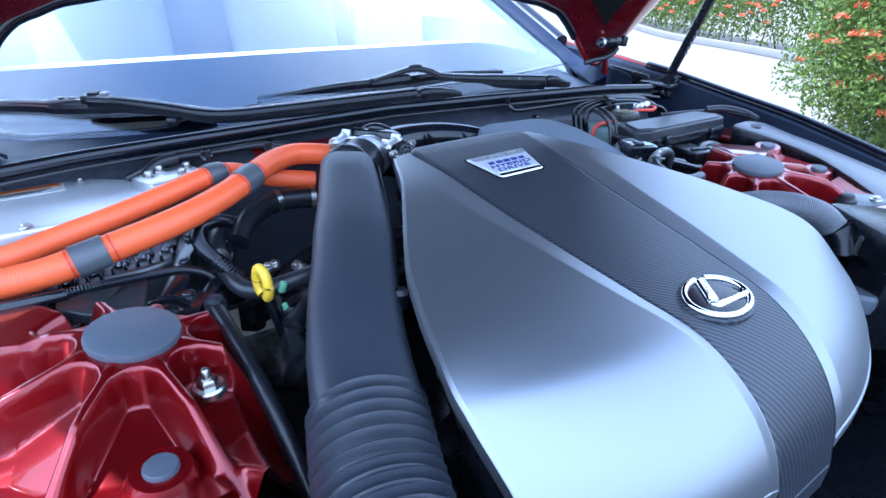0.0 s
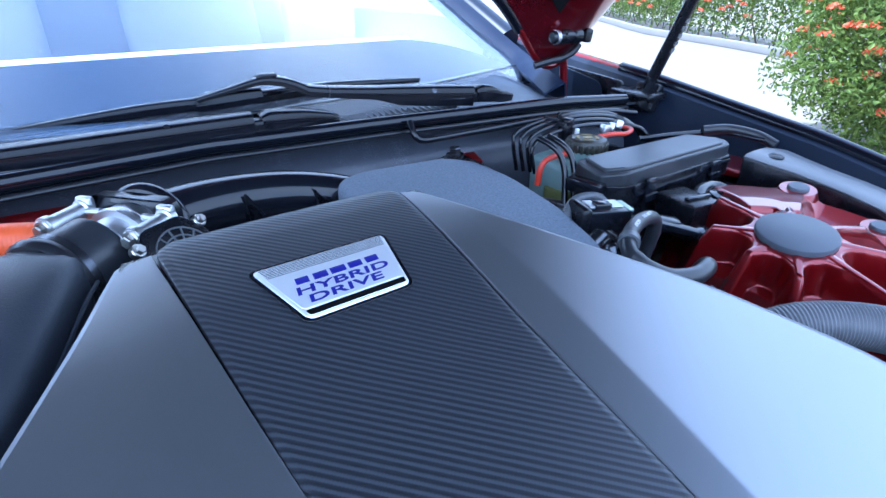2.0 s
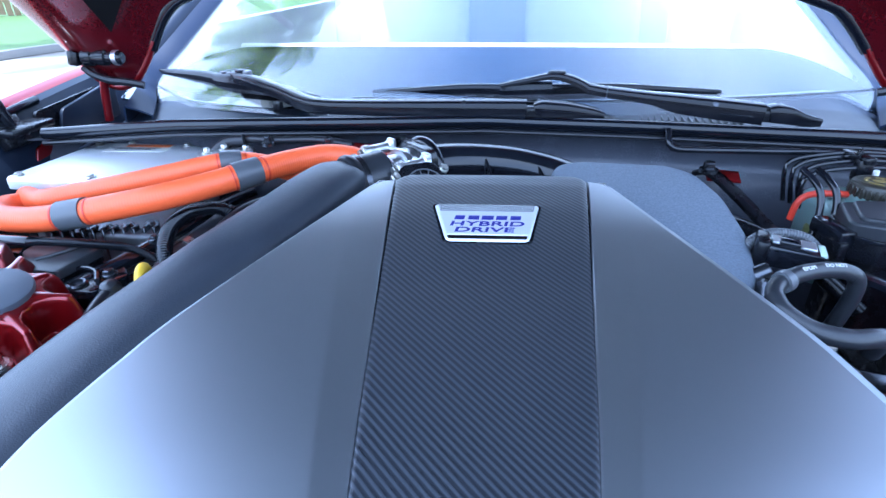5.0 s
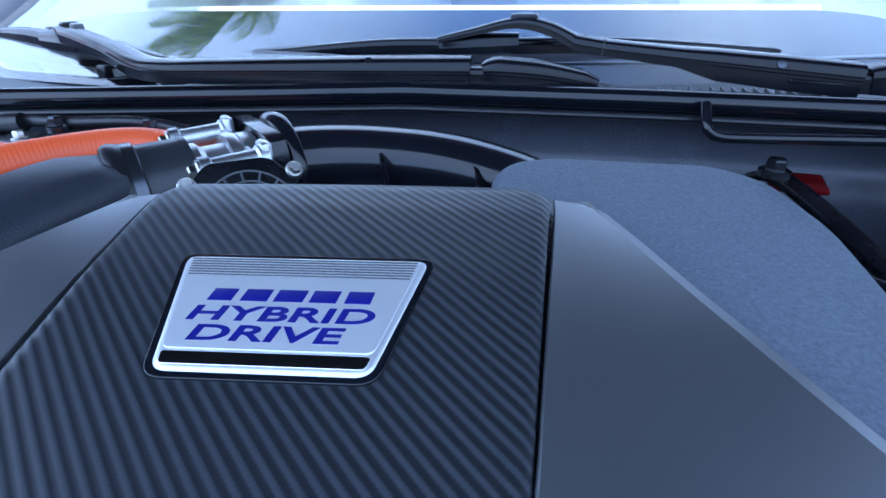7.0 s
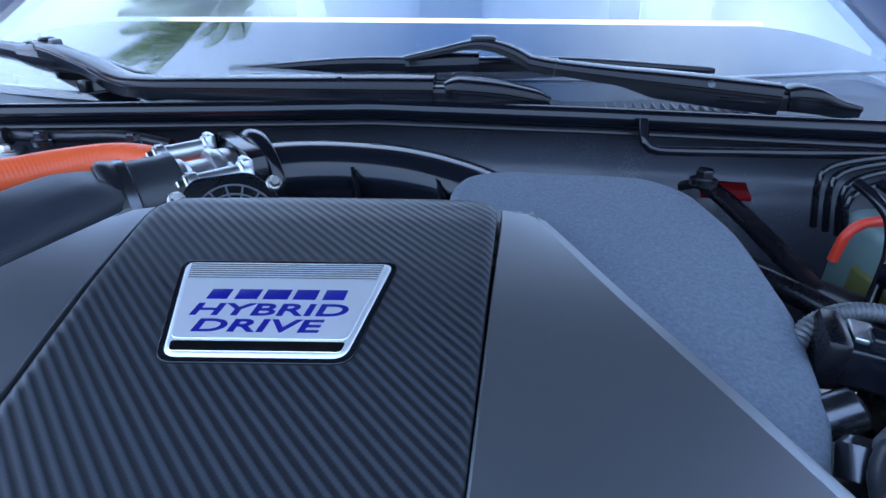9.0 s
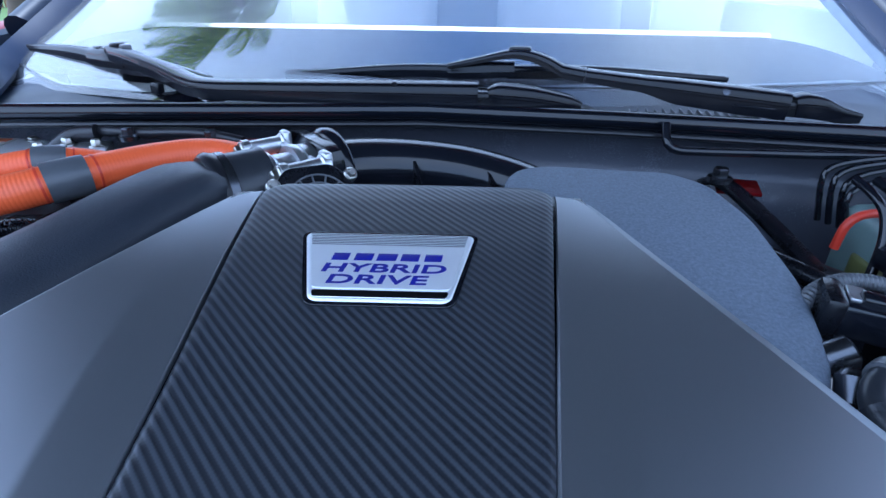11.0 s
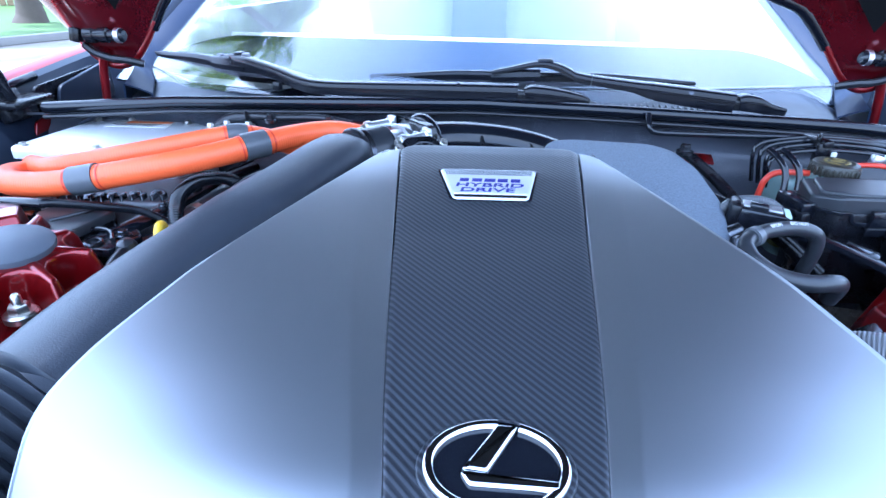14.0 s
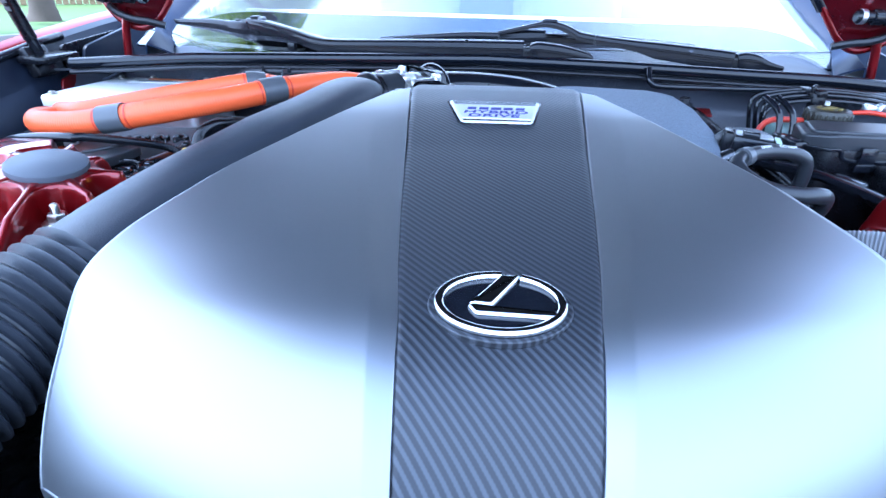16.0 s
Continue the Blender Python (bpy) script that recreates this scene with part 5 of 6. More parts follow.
hose([(-0.67, 0.085, 0.785), (-0.63, 0.072, 0.800), (-0.585, 0.060, 0.808), (-0.545, 0.051, 0.812), (-0.525, 0.050, 0.812)], 0.0062, BLACK_GLOSS, "smooth black cable joined to the ribbed conduit", "wiring_conduit", "conduit")
hose([(-0.345, 0.030, 0.760), (-0.366, 0.055, 0.790), (-0.385, 0.105, 0.806), (-0.378, 0.150, 0.812), (-0.345, 0.170, 0.808), (-0.310, 0.160, 0.790)], 0.0090, BLACK_GLOSS, "corrugated black conduit arched beside the duct", "wiring_conduit", "conduit", ribs=0.0040)
hose([(-0.70, 0.10, 0.77), (-0.62, 0.035, 0.792), (-0.57, 0.012, 0.79), (-0.53, 0.03, 0.78)], 0.007, RUBBER, "black wiring conduit beside the tower", "wiring_conduit", "conduit")
hose([(-0.44, 0.335, 0.835), (-0.38, 0.325, 0.858), (-0.32, 0.320, 0.860), (-0.25, 0.318, 0.862), (-0.20, 0.315, 0.855)], 0.006, RUBBER, "thin black pipe along the firewall")
hose([(-0.43, 0.30, 0.83), (-0.40, 0.315, 0.855), (-0.37, 0.318, 0.86)], 0.009, RUBBER, "short black bent hose by the inverter")

box = thing("relay_box", "black plastic relay box beside the inverter", "relay box", (-0.47, 0.07, 0.77))
lid_form = fillet([(-0.540, 0.050), (-0.514, 0.022), (-0.494, 0.007), (-0.462, 0.008), (-0.450, 0.068), (-0.466, 0.084), (-0.536, 0.082)], 0.006)
# light reflected off this lid is put into its lighter colour
lid = part("lid", slab(lid_form, 0.788, 0.799, 0.0022), LIT_LID, box, "flat black lid, lightened for reflected light")
part("lid_rib", sweep([(-0.506, 0.030, 0.7995), (-0.486, 0.052, 0.8000), (-0.470, 0.074, 0.7995)], 0.0022, 8, 16), LIT_LID, lid)
part("body", slab(inset(lid_form, 0.004), 0.730, 0.788, 0.001), BLACK, box)
part("plug", rbox((0.035, 0.026, 0.020), 0.004, pose(-0.560, 0.046, 0.788, 0, 0, 20)), BLACK_GLOSS, box, "black wiring plug")
for k in range(3):
    part("terminal", rbox((0.010, 0.009, 0.012), 0.002, pose(-0.535 + 0.011 * k, 0.026 - 0.011 * k, 0.790, 0, 0, -42)), STEEL if k == 1 else BLACK_GLOSS, box)
br = thing("support_bracket", "long black steel bracket with bolt holes", "bracket", (-0.41, 0.1, 0.76))
part("rail", sweep([(-0.448, 0.012, 0.780), (-0.425, 0.060, 0.783), (-0.405, 0.125, 0.786), (-0.385, 0.195, 0.790), (-0.345, 0.26, 0.80)], 0.013, 12, 40, square=0.8, flat=0.5), BLACK_GLOSS, br)
part("rail", sweep([(-0.412, 0.018, 0.772), (-0.375, 0.075, 0.776), (-0.345, 0.15, 0.782)], 0.009, 10, 20, square=0.8, flat=0.6), BLACK_GLOSS, br)
part("plate", slab(fillet([(-0.480, 0.026), (-0.446, 0.042), (-0.420, 0.056), (-0.396, 0.030), (-0.414, -0.010), (-0.446, -0.008)], 0.008), 0.776, 0.785, 0.0018), BLACK_GLOSS, br, "glossy black bracket plate")
part("flange", sweep([(-0.478, 0.024, 0.788), (-0.452, 0.032, 0.790), (-0.432, 0.026, 0.790), (-0.420, 0.010, 0.788)], 0.0028, 8, 24), BLACK_GLOSS, br, "raised flange")
part("eyelet", lathe([(0.0105, 0.0), (0.0110, 0.003), (0.0085, 0.0045), (0.0065, 0.004), (0.006, 0.0005)], 28, pose(-0.4385, 0.003, 0.785, 4, 4, 0)), STEEL, br, "steel eyelet")
part("bolt", bolt(pose(-0.418, 0.028, 0.786), 0.006, 0.006), STEEL, br)
for x, y, z in ((-0.408, 0.105, 0.793), (-0.392, 0.165, 0.796)):
    part("bolt", bolt(pose(x, y, z), 0.005, 0.005), STEEL, br)
eng = thing("engine_block", "dark engine and gearbox casting deep below the covers", "engine", (0, -0.05, 0.5))
part("block", rbox((0.42, 0.46, 0.26), 0.03, pose(0.02, -0.10, 0.64)), BLACK, eng)
part("head_cover", rbox((0.16, 0.40, 0.10), 0.03, pose(-0.20, -0.02, 0.70, 0, -25, 8)), BLACK, eng)
random.seed(5)
for k in range(16):
    part("lug", rbox((random.uniform(0.02, 0.05), random.uniform(0.02, 0.04), random.uniform(0.02, 0.05)), 0.004, pose(random.uniform(-0.35, -0.22), random.uniform(-0.20, 0.18), random.uniform(0.70, 0.76), random.uniform(-20, 20), random.uniform(-20, 20), random.uniform(0, 90))), BLACK if k % 3 else STEEL, eng)
for k in range(10):
    part("bolt", bolt(pose(random.uniform(-0.36, -0.24), random.uniform(-0.2, 0.16), random.uniform(0.745, 0.775), random.uniform(-20, 20), random.uniform(-20, 20)), 0.005, 0.006), ZINC, eng)

# ---- right side: fuse box, reservoir, hoses, plugs ----
fb = thing("fuse_box", "black plastic fuse box with a ribbed clip-on lid", "fuse box", (0.57, 0.13, 0.78))
lidp = [(0.410, 0.118), (0.424, 0.172), (0.664, 0.168), (0.690, 0.120), (0.672, 0.100), (0.436, 0.095)]
lidz = lambda x, y: 0.8445 - 0.008 * (x - 0.43) - 0.18 * max(0, 0.440 - x)
# lid and its top are lighter than the body to show them lit
part("lid", slab(fillet(lidp, 0.008), 0.806, lidz, 0.0030), LIT_LID, fb, "smooth black lid, lightened for light on its top", 14)
part("lid_top", slab(fillet([(0.553 + (q[0] - 0.553) * 0.92, 0.134 + (q[1] - 0.134) * 0.84) for q in lidp], 0.008), 0.838, lambda x, y: lidz(x, y) + 0.0030, 0.0024), LIT_LID, fb, "raised flat lid top", 14)
part("lid_step", slab(fillet([(q[0] + (q[0] - 0.55) * 0.03, q[1] + (q[1] - 0.132) * 0.10) for q in lidp], 0.008), 0.798, 0.826, 0.002), BLACK, fb)
part("body", slab(fillet(lidp, 0.012), 0.70, 0.800, 0.002), BLACK, fb)
for x, y, a in ((0.478, 0.0935, 1), (0.628, 0.0965, 1)):
    part("clip", join(rbox((0.020, 0.008, 0.022), 0.002, pose(x, y - 0.004, 0.822 - 0.03 * (x - 0.43), 0, 0, a)), rbox((0.026, 0.005, 0.010), 0.001, pose(x, y - 0.007, 0.806, 0, 0, a))), BLACK_GLOSS, fb)
part("lid_rib", sweep([(0.412, 0.106, 0.826), (0.432, 0.092, 0.826), (0.446, 0.0915, 0.826), (0.456, 0.0918, 0.814), (0.520, 0.0925, 0.813), (0.590, 0.094, 0.813), (0.602, 0.0945, 0.820), (0.672, 0.0970, 0.819)], 0.0026, 8, 60, square=0.6), BLACK_GLOSS, fb)
part("side_latch", rbox((0.020, 0.050, 0.018), 0.003, pose(0.403, 0.132, 0.822, 0, 0, 10)), BLACK_GLOSS, fb)
part("side_fin", rbox((0.012, 0.040, 0.040), 0.003, pose(0.400, 0.122, 0.800, 0, 0, 10)), BLACK, fb)
bay = thing("relay_holder", "black relay holder bracket below the fuse box", "bracket", (0.57, 0.05, 0.76))
part("tray", rbox((0.050, 0.062, 0.048), 0.004, pose(0.508, 0.052, 0.788, 0, 0, -8)), BLACK, bay)
part("tray_rail", rbox((0.040, 0.008, 0.005), 0.002, pose(0.508, 0.040, 0.814, 0, 0, -8)), BLACK_GLOSS, bay)
part("eyelet", lathe([(0.018, 0), (0.018, 0.012), (0.010, 0.014), (0.009, 0.004)], 24, pose(0.560, 0.038, 0.794, 12, 8, 0)), BLACK_GLOSS, bay, "bolted black eyelet")
part("arm", sweep([(0.535, 0.055, 0.802), (0.560, 0.066, 0.806), (0.590, 0.070, 0.804), (0.606, 0.056, 0.798), (0.600, 0.036, 0.792)], 0.009, 10, 24, flat=0.8), BLACK_GLOSS, bay)
part("plate", slab(fillet([(0.540, 0.020), (0.545, 0.060), (0.600, 0.066), (0.606, 0.036), (0.575, 0.016)], 0.010), 0.780, 0.793, 0.002), BLACK_GLOSS, bay)
part("wire", sweep([(0.50, 0.03, 0.79), (0.55, 0.025, 0.795), (0.60, 0.035, 0.80)], 0.004, 8, 16), RUBBER, bay)

res = thing("brake_reservoir", "pale teal brake fluid reservoir with a black cap", "fluid reservoir", (0.48, 0.22, 0.75))
part("tank", join(slab(fillet([(0.428, 0.190), (0.428, 0.27), (0.53, 0.285), (0.545, 0.20), (0.46, 0.175)], 0.02), 0.72, 0.825, 0.010), lathe([(0.030, 0.81), (0.030, 0.838)], 28, pose(0.489, 0.212, 0))), TANK, res, "translucent pale teal tank")
part("band", slab(fillet([(0.424, 0.184), (0.424, 0.23), (0.45, 0.235), (0.455, 0.178)], 0.01), 0.735, 0.790, 0.004), OLIVE, res, "olive coloured lower band")
CAPX, CAPY = 0.489, 0.212
cap = part("cap", lathe([(0.0275, 0.834), (0.0290, 0.836), (0.0290, 0.850), (0.0275, 0.8530), (0.022, 0.8545), (0.020, 0.8535), (0.0, 0.8545)], 44, pose(CAPX, CAPY, 0)), GOLDCAP, res, "black screw cap with yellow print")
for k in range(24):
    a = 2 * math.pi * k / 24
    part("knurl", rbox((0.003, 0.0045, 0.013), 0.001, pose(CAPX + 0.0292 * math.cos(a), CAPY + 0.0292 * math.sin(a), 0.8430, 0, 0, math.degrees(a)), 1), GOLDCAP, cap)
for t0 in (0.3, 1.9, 3.4, 5.0):
    part("print_arc", sweep([(CAPX + 0.0140 * math.cos(t), CAPY + 0.0140 * math.sin(t), 0.8546) for t in np.linspace(t0, t0 + 1.1, 8)], 0.0024, 6, 14, flat=0.25), GOLD, cap, "yellow printed arc")
part("print_symbol", rbox((0.014, 0.010, 0.0006), 0.0002, pose(CAPX, CAPY, 0.8548), 1), GOLD, cap, "yellow printed symbol")
part("red_collar", sweep([(0.398, 0.213, 0.800), (0.401, 0.213, 0.822), (0.410, 0.213, 0.833), (0.428, 0.214, 0.836), (0.470, 0.216, 0.835)], 0.0042, 10, 36), REDPLASTIC, res, "red arched pipe collar")
part("red_hose", sweep([(0.520, 0.225, 0.846), (0.545, 0.215, 0.850), (0.572, 0.210, 0.848), (0.600, 0.222, 0.848), (0.61, 0.25, 0.845)], 0.0034, 10, 30), REDPLASTIC, res, "red wire loop")
part("white_tip", lathe([(0.0035, 0), (0.0035, 0.007), (0.002, 0.008)], 12, pose(0.504, 0.246, 0.850)), LABEL, res, "white plug")
part("steel_union", join(*[rbox((0.016, 0.012, 0.014), 0.003, pose(0.560 + 0.020 * k, 0.240 + 0.004 * k, 0.850, 10 * k, 15, 30 * k)) for k in range(3)]), ALU, res, "bright metal union")

for k, (dx, dy, dz) in enumerate(((0.0, 0.0, 0.0), (0.006, 0.009, 0.004), (0.012, 0.018, 0.006), (0.000, -0.010, -0.006))):
    hose([(0.430 - dx, 0.262 + dy, 0.800), (0.424 - dx, 0.266 + dy, 0.836 + dz), (0.433 - dx, 0.268 + dy, 0.851 + dz), (0.462, 0.270 + dy, 0.859 + dz), (0.508, 0.271 + dy, 0.862 + dz), (0.560, 0.268 + dy, 0.860 + dz), (0.604 + dx, 0.262 + dy, 0.853 + dz), (0.642 + dx, 0.247 + dy, 0.841), (0.660 + dx, 0.230 + dy, 0.816)], 0.0031, BLACK_GLOSS, "thin black brake pipe bent over the reservoir", "brake_pipe", "pipe", 8, 70)
clipb = thing("pipe_clip", "black plastic clip holding the brake pipes", "clip", (0.494, 0.27, 0.85))
part("body", join(rbox((0.016, 0.046, 0.010), 0.003, pose(0.494, 0.275, 0.866, 0, 0, 12)), rbox((0.020, 0.014, 0.030), 0.003, pose(0.496, 0.262, 0.852))), BLACK, clipb)
for k in range(3):
    part("finger", rbox((0.004, 0.006, 0.008), 0.001, pose(0.486 + 0.007 * k, 0.262 + 0.010 * k, 0.872), 1), BLACK, clipb)
for dx in (0.0, 0.018):
    hose([(0.398 + dx, 0.218, 0.866), (0.403 + dx, 0.200, 0.860), (0.408 + dx, 0.184, 0.848), (0.407 + dx, 0.172, 0.825), (0.400 + dx, 0.162, 0.795), (0.392 + dx, 0.150, 0.770)], 0.0042, BLACK_GLOSS, "black pipe bending down past the tank", "brake_pipe", "pipe", 10, 40)
hose([(0.262, 0.330, 0.884), (0.262, 0.316, 0.868), (0.270, 0.313, 0.861), (0.30, 0.312, 0.860), (0.38, 0.312, 0.860), (0.50, 0.305, 0.862), (0.62, 0.295, 0.860), (0.69, 0.285, 0.85)], 0.0048, BLACK_GLOSS, "black hook-ended drain pipe along the firewall", "drain_pipe", "pipe", 10, 60)
hose([(0.30, 0.24, 0.79), (0.36, 0.20, 0.785), (0.42, 0.16, 0.775)], 0.012, RUBBER, "black hose in front of the reservoir")
hose([(0.27, 0.22, 0.80), (0.31, 0.17, 0.81), (0.36, 0.11, 0.80), (0.42, 0.07, 0.755)], 0.009, BLACK, "black rail beside the foam cover", "support_rail", "rail")
fbolt = thing("firewall_bolt", "steel flange bolt on a black mount over red paint", "bolt", (0.285, 0.245, 0.83))
part("head", bolt(pose(0.318, 0.300, 0.836), 0.0085, 0.011), STEEL, fbolt)
part("mount", sweep([(0.31, 0.322, 0.822), (0.323, 0.302, 0.830), (0.345, 0.25, 0.815), (0.37, 0.18, 0.790)], 0.010, 10, 20, square=0.5, flat=0.5), BLACK, fbolt, "black mount arm")
part("red_plate", rbox((0.045, 0.03, 0.004), 0.001, pose(0.344, 0.312, 0.822, 10, 0, -10)), RED, fbolt, "red painted body plate")
fbolt2 = thing("firewall_bolt", "steel flange bolts on the dark firewall ledge", "bolt", (-0.2, 0.30, 0.85))
for x in (-0.235, -0.330):
    part("head", bolt(pose(x, 0.312, 0.858), 0.007, 0.010), STEEL, fbolt2)
part("red_plate", rbox((0.18, 0.035, 0.004), 0.001, pose(-0.17, 0.308, 0.851, 12, 0, -2)), RED, fbolt2, "red painted body ledge")

plug = thing("sensor_connector", "black wiring connector with a braided sleeve", "connector", (0.30, 0.02, 0.84))
cm = pose(0.301, 0.020, 0.846, 0, 4, -20)
part("housing", rbox((0.052, 0.028, 0.022), 0.003, cm), BLACK_GLOSS, plug)
part("latch", rbox((0.018, 0.012, 0.006), 0.002, cm @ pose(-0.004, -0.002, 0.013)), BLACK_GLOSS, plug)
part("collar", rbox((0.012, 0.034, 0.028), 0.004, cm @ pose(-0.026, 0, 0)), BLACK, plug)
for dx, w in ((-0.014, 0.010), (0.012, 0.014)):
    part("metal_clip", rbox((w, 0.018, 0.002), 0.0006, cm @ pose(dx, 0.003, 0.0118), 1), ALU, plug, "bright metal clip")
part("seal_strip", rbox((0.006, 0.024, 0.003), 0.001, cm @ pose(0.024, 0, 0.0105)), material("pale_green_plug", (0.45, 0.55, 0.48), 0.5), plug, "pale plug insert")
part("sleeve", ribbed([(0.345, 0.045, 0.836), (0.328, 0.052, 0.850), (0.300, 0.052, 0.854), (0.275, 0.042, 0.851), (0.262, 0.03, 0.840)], 0.0048, 0.0004, 0.0030, 12), TAPE, plug, "braided grey sleeve")
part("stub", lathe([(0.010, -0.012), (0.010, 0.006), (0.007, 0.008)], 16, pose(0.268, -0.006, 0.838, 0, 60, 0)), STEEL, plug, "metal sensor stub")

loop = thing("vent_hose", "grey rubber hose looped beside the engine cover", "hose", (0.33, -0.02, 0.80), group="engine bay hoses")
up_path = [(0.2545, -0.060, 0.842), (0.260, -0.046, 0.848), (0.280, -0.031, 0.851), (0.306, -0.019, 0.851), (0.330, -0.012, 0.848), (0.346, -0.010, 0.841), (0.351, -0.008, 0.825), (0.350, -0.004, 0.800), (0.346, 0.002, 0.765)]
part("upper_bend", sweep(up_path, 0.0074, 18, 60), HOSE, loop, "dark grey bent hose")
part("lower_bend", sweep([(0.2545, -0.056, 0.845), (0.258, -0.070, 0.839), (0.276, -0.083, 0.831), (0.302, -0.089, 0.828), (0.325, -0.085, 0.827), (0.338, -0.076, 0.820), (0.340, -0.066, 0.800)], 0.0083, 18, 60), HOSE, loop, "grey lower bend")
part("inner_bend", sweep([(0.266, -0.052, 0.834), (0.282, -0.062, 0.822), (0.306, -0.060, 0.814), (0.326, -0.048, 0.800)], 0.006, 14, 30), RUBBER, loop, "thin inner hose")
part("clamp", sweep([(0.266, -0.0410, 0.8495), (0.273, -0.0360, 0.850)], 0.0098, 18, 4), TAPE, loop, "grey spring clamp")
part("pipe_end", lathe([(0.008, -0.010), (0.009, 0.004), (0.006, 0.008)], 16, pose(0.262, -0.030, 0.836, -40, 20, 0)), STEEL, loop)
c, s = spline(up_path, 60)
for body, u in (("EPDM", 0.30), ("DO NOT", 0.45)):
    i = int(u * 59)
    t = (c[i + 1] - c[i - 1]).normalized()
    z = (Vector((0.1, -0.45, 0.9)) - t * t.dot(Vector((0.1, -0.45, 0.9)))).normalized()
    m = Matrix((t, z.cross(t), z)).transposed().to_4x4()
    m.translation = c[i] + z * 0.0075
    lettering("print", body, 0.0052, m, WHITE_INK, loop, 1.1)

ch_path = [(0.290, -0.130, 0.775), (0.312, -0.150, 0.797), (0.342, -0.172, 0.808), (0.380, -0.205, 0.808), (0.402, -0.235, 0.800), (0.408, -0.258, 0.784)]
ch2 = thing("drain_hose", "grey corrugated plastic hose beside the strut tower", "hose", (0.37, -0.2, 0.79), group="engine bay hoses")
part("tube", ribbed(ch_path, 0.0190, 0.00045, 0.0028, 24), GREYHOSE, ch2, "grey corrugated tube")
part("end_cuff", sweep([ch_path[-1], (0.410, -0.268, 0.772), (0.408, -0.276, 0.752)], 0.0225, 22, 8), BLACK, ch2, "black end cuff")
rb = thing("washer_filler", "pale grey filler cap with a black strap and a white tag", "filler cap", (0.388, -0.222, 0.74))
fm = pose(0.388, -0.222, 0.738, 8, 6, 0)
part("cap", lathe([(0.034, -0.030), (0.040, -0.026), (0.0425, -0.008), (0.0425, -0.002), (0.040, 0.001), (0.0, 0.003)], 44, fm), CAP, rb, "pale blue-grey round cap")
part("strap", join(rbox((0.017, 0.086, 0.004), 0.0015, fm @ pose(0.004, 0, 0.0045, 0, 0, 16)), rbox((0.018, 0.006, 0.030), 0.0015, fm @ pose(0.016, -0.043, -0.010, 0, 0, 16))), BLACK, rb, "black rubber strap")
tag = part("tag", rbox((0.017, 0.026, 0.0018), 0.0006, fm @ pose(-0.002, 0.024, 0.013, 28, 0, 16)), LABEL, rb, "white printed tag")
for k in range(3):
    part("print_bar", rbox((0.011 - 0.002 * k, 0.0016, 0.0005), 0.0001, fm @ pose(-0.002, 0.024, 0.013, 28, 0, 16) @ pose(0, 0.007 - 0.006 * k, 0.0011), 1), TAPE, tag)
part("cap", lathe([(0.026, -0.02), (0.028, -0.012), (0.028, 0.0), (0.024, 0.005), (0.0, 0.007)], 28, pose(0.372, -0.320, 0.720, 0, 12, 0)), CAP, rb, "pale blue-grey round cap")

ab = thing("air_box", "black air cleaner box behind the grey hose", "air box", (0.46, -0.32, 0.74))
part("lid", rbox((0.16, 0.15, 0.05), 0.010, pose(0.475, -0.325, 0.775, 0, 6, -32)), BLACK, ab)
part("base", rbox((0.15, 0.14, 0.12), 0.010, pose(0.475, -0.325, 0.69, 0, 6, -32)), BLACK, ab)
part("latch", rbox((0.022, 0.010, 0.03), 0.002, pose(0.408, -0.300, 0.775, 0, 6, -32)), ZINC, ab, "steel latch")
for k in range(10):
    part("rib", rbox((0.004, 0.010, 0.06), 0.001, pose(0.425 + 0.010 * k, -0.372 - 0.006 * k, 0.75, 0, 6, -32), 1), BLACK, ab)
rail = thing("mount_rail", "glossy black mounting rail with a bolted eye", "bracket", (0.43, 0.02, 0.79))
for dx, dz in ((0.0, 0.0), (0.014, -0.008)):
    part("rail", sweep([(0.330 + dx, 0.085 + dx, 0.812 + dz), (0.392 + dx, 0.046 + dx, 0.810 + dz), (0.430 + dx, 0.016 + dx, 0.802 + dz), (0.452 + dx, -0.010 + dx, 0.796 + dz)], 0.0075, 10, 24, square=0.8, flat=0.6), BLACK_GLOSS, rail)
part("box", rbox((0.034, 0.020, 0.016), 0.003, pose(0.428, 0.030, 0.802, 0, 8, -38)), BLACK_GLOSS, rail)
part("eye", lathe([(0.017, -0.004), (0.017, 0.005), (0.011, 0.007), (0.009, 0.003)], 24, pose(0.458, -0.014, 0.794, 6, 8, 0)), BLACK_GLOSS, rail, "black eye plate")
part("bolt", bolt(pose(0.458, -0.014, 0.797), 0.0065, 0.005), STEEL, rail)
hood_cable = hose([(0.62, 0.22, 0.83), (0.68, 0.19, 0.835), (0.73, 0.15, 0.84), (0.75, 0.09, 0.838)], 0.0045, BLACK_GLOSS, "black cable to the fender ledge", "hood_cable", "cable")
part("sheath", sweep([(0.708, 0.168, 0.842), (0.735, 0.142, 0.846), (0.752, 0.105, 0.842), (0.757, 0.075, 0.832)], 0.0080, 12, 24), RUBBER, hood_cable, "thick black sheath")
random.seed(11)
sm = thing("sensor_cluster", "dark sensors and wiring deep beside the cover", "sensor", (0.34, -0.06, 0.75))
for k in range(12):
    part("plug", rbox((random.uniform(0.015, 0.035), random.uniform(0.012, 0.03), random.uniform(0.012, 0.03)), 0.003, pose(random.uniform(0.28, 0.40), random.uniform(-0.12, 0.0), random.uniform(0.73, 0.772), random.uniform(-30, 30), random.uniform(-30, 30), random.uniform(0, 90))), (BLACK_GLOSS, BLACK, STEEL)[k % 3], sm)

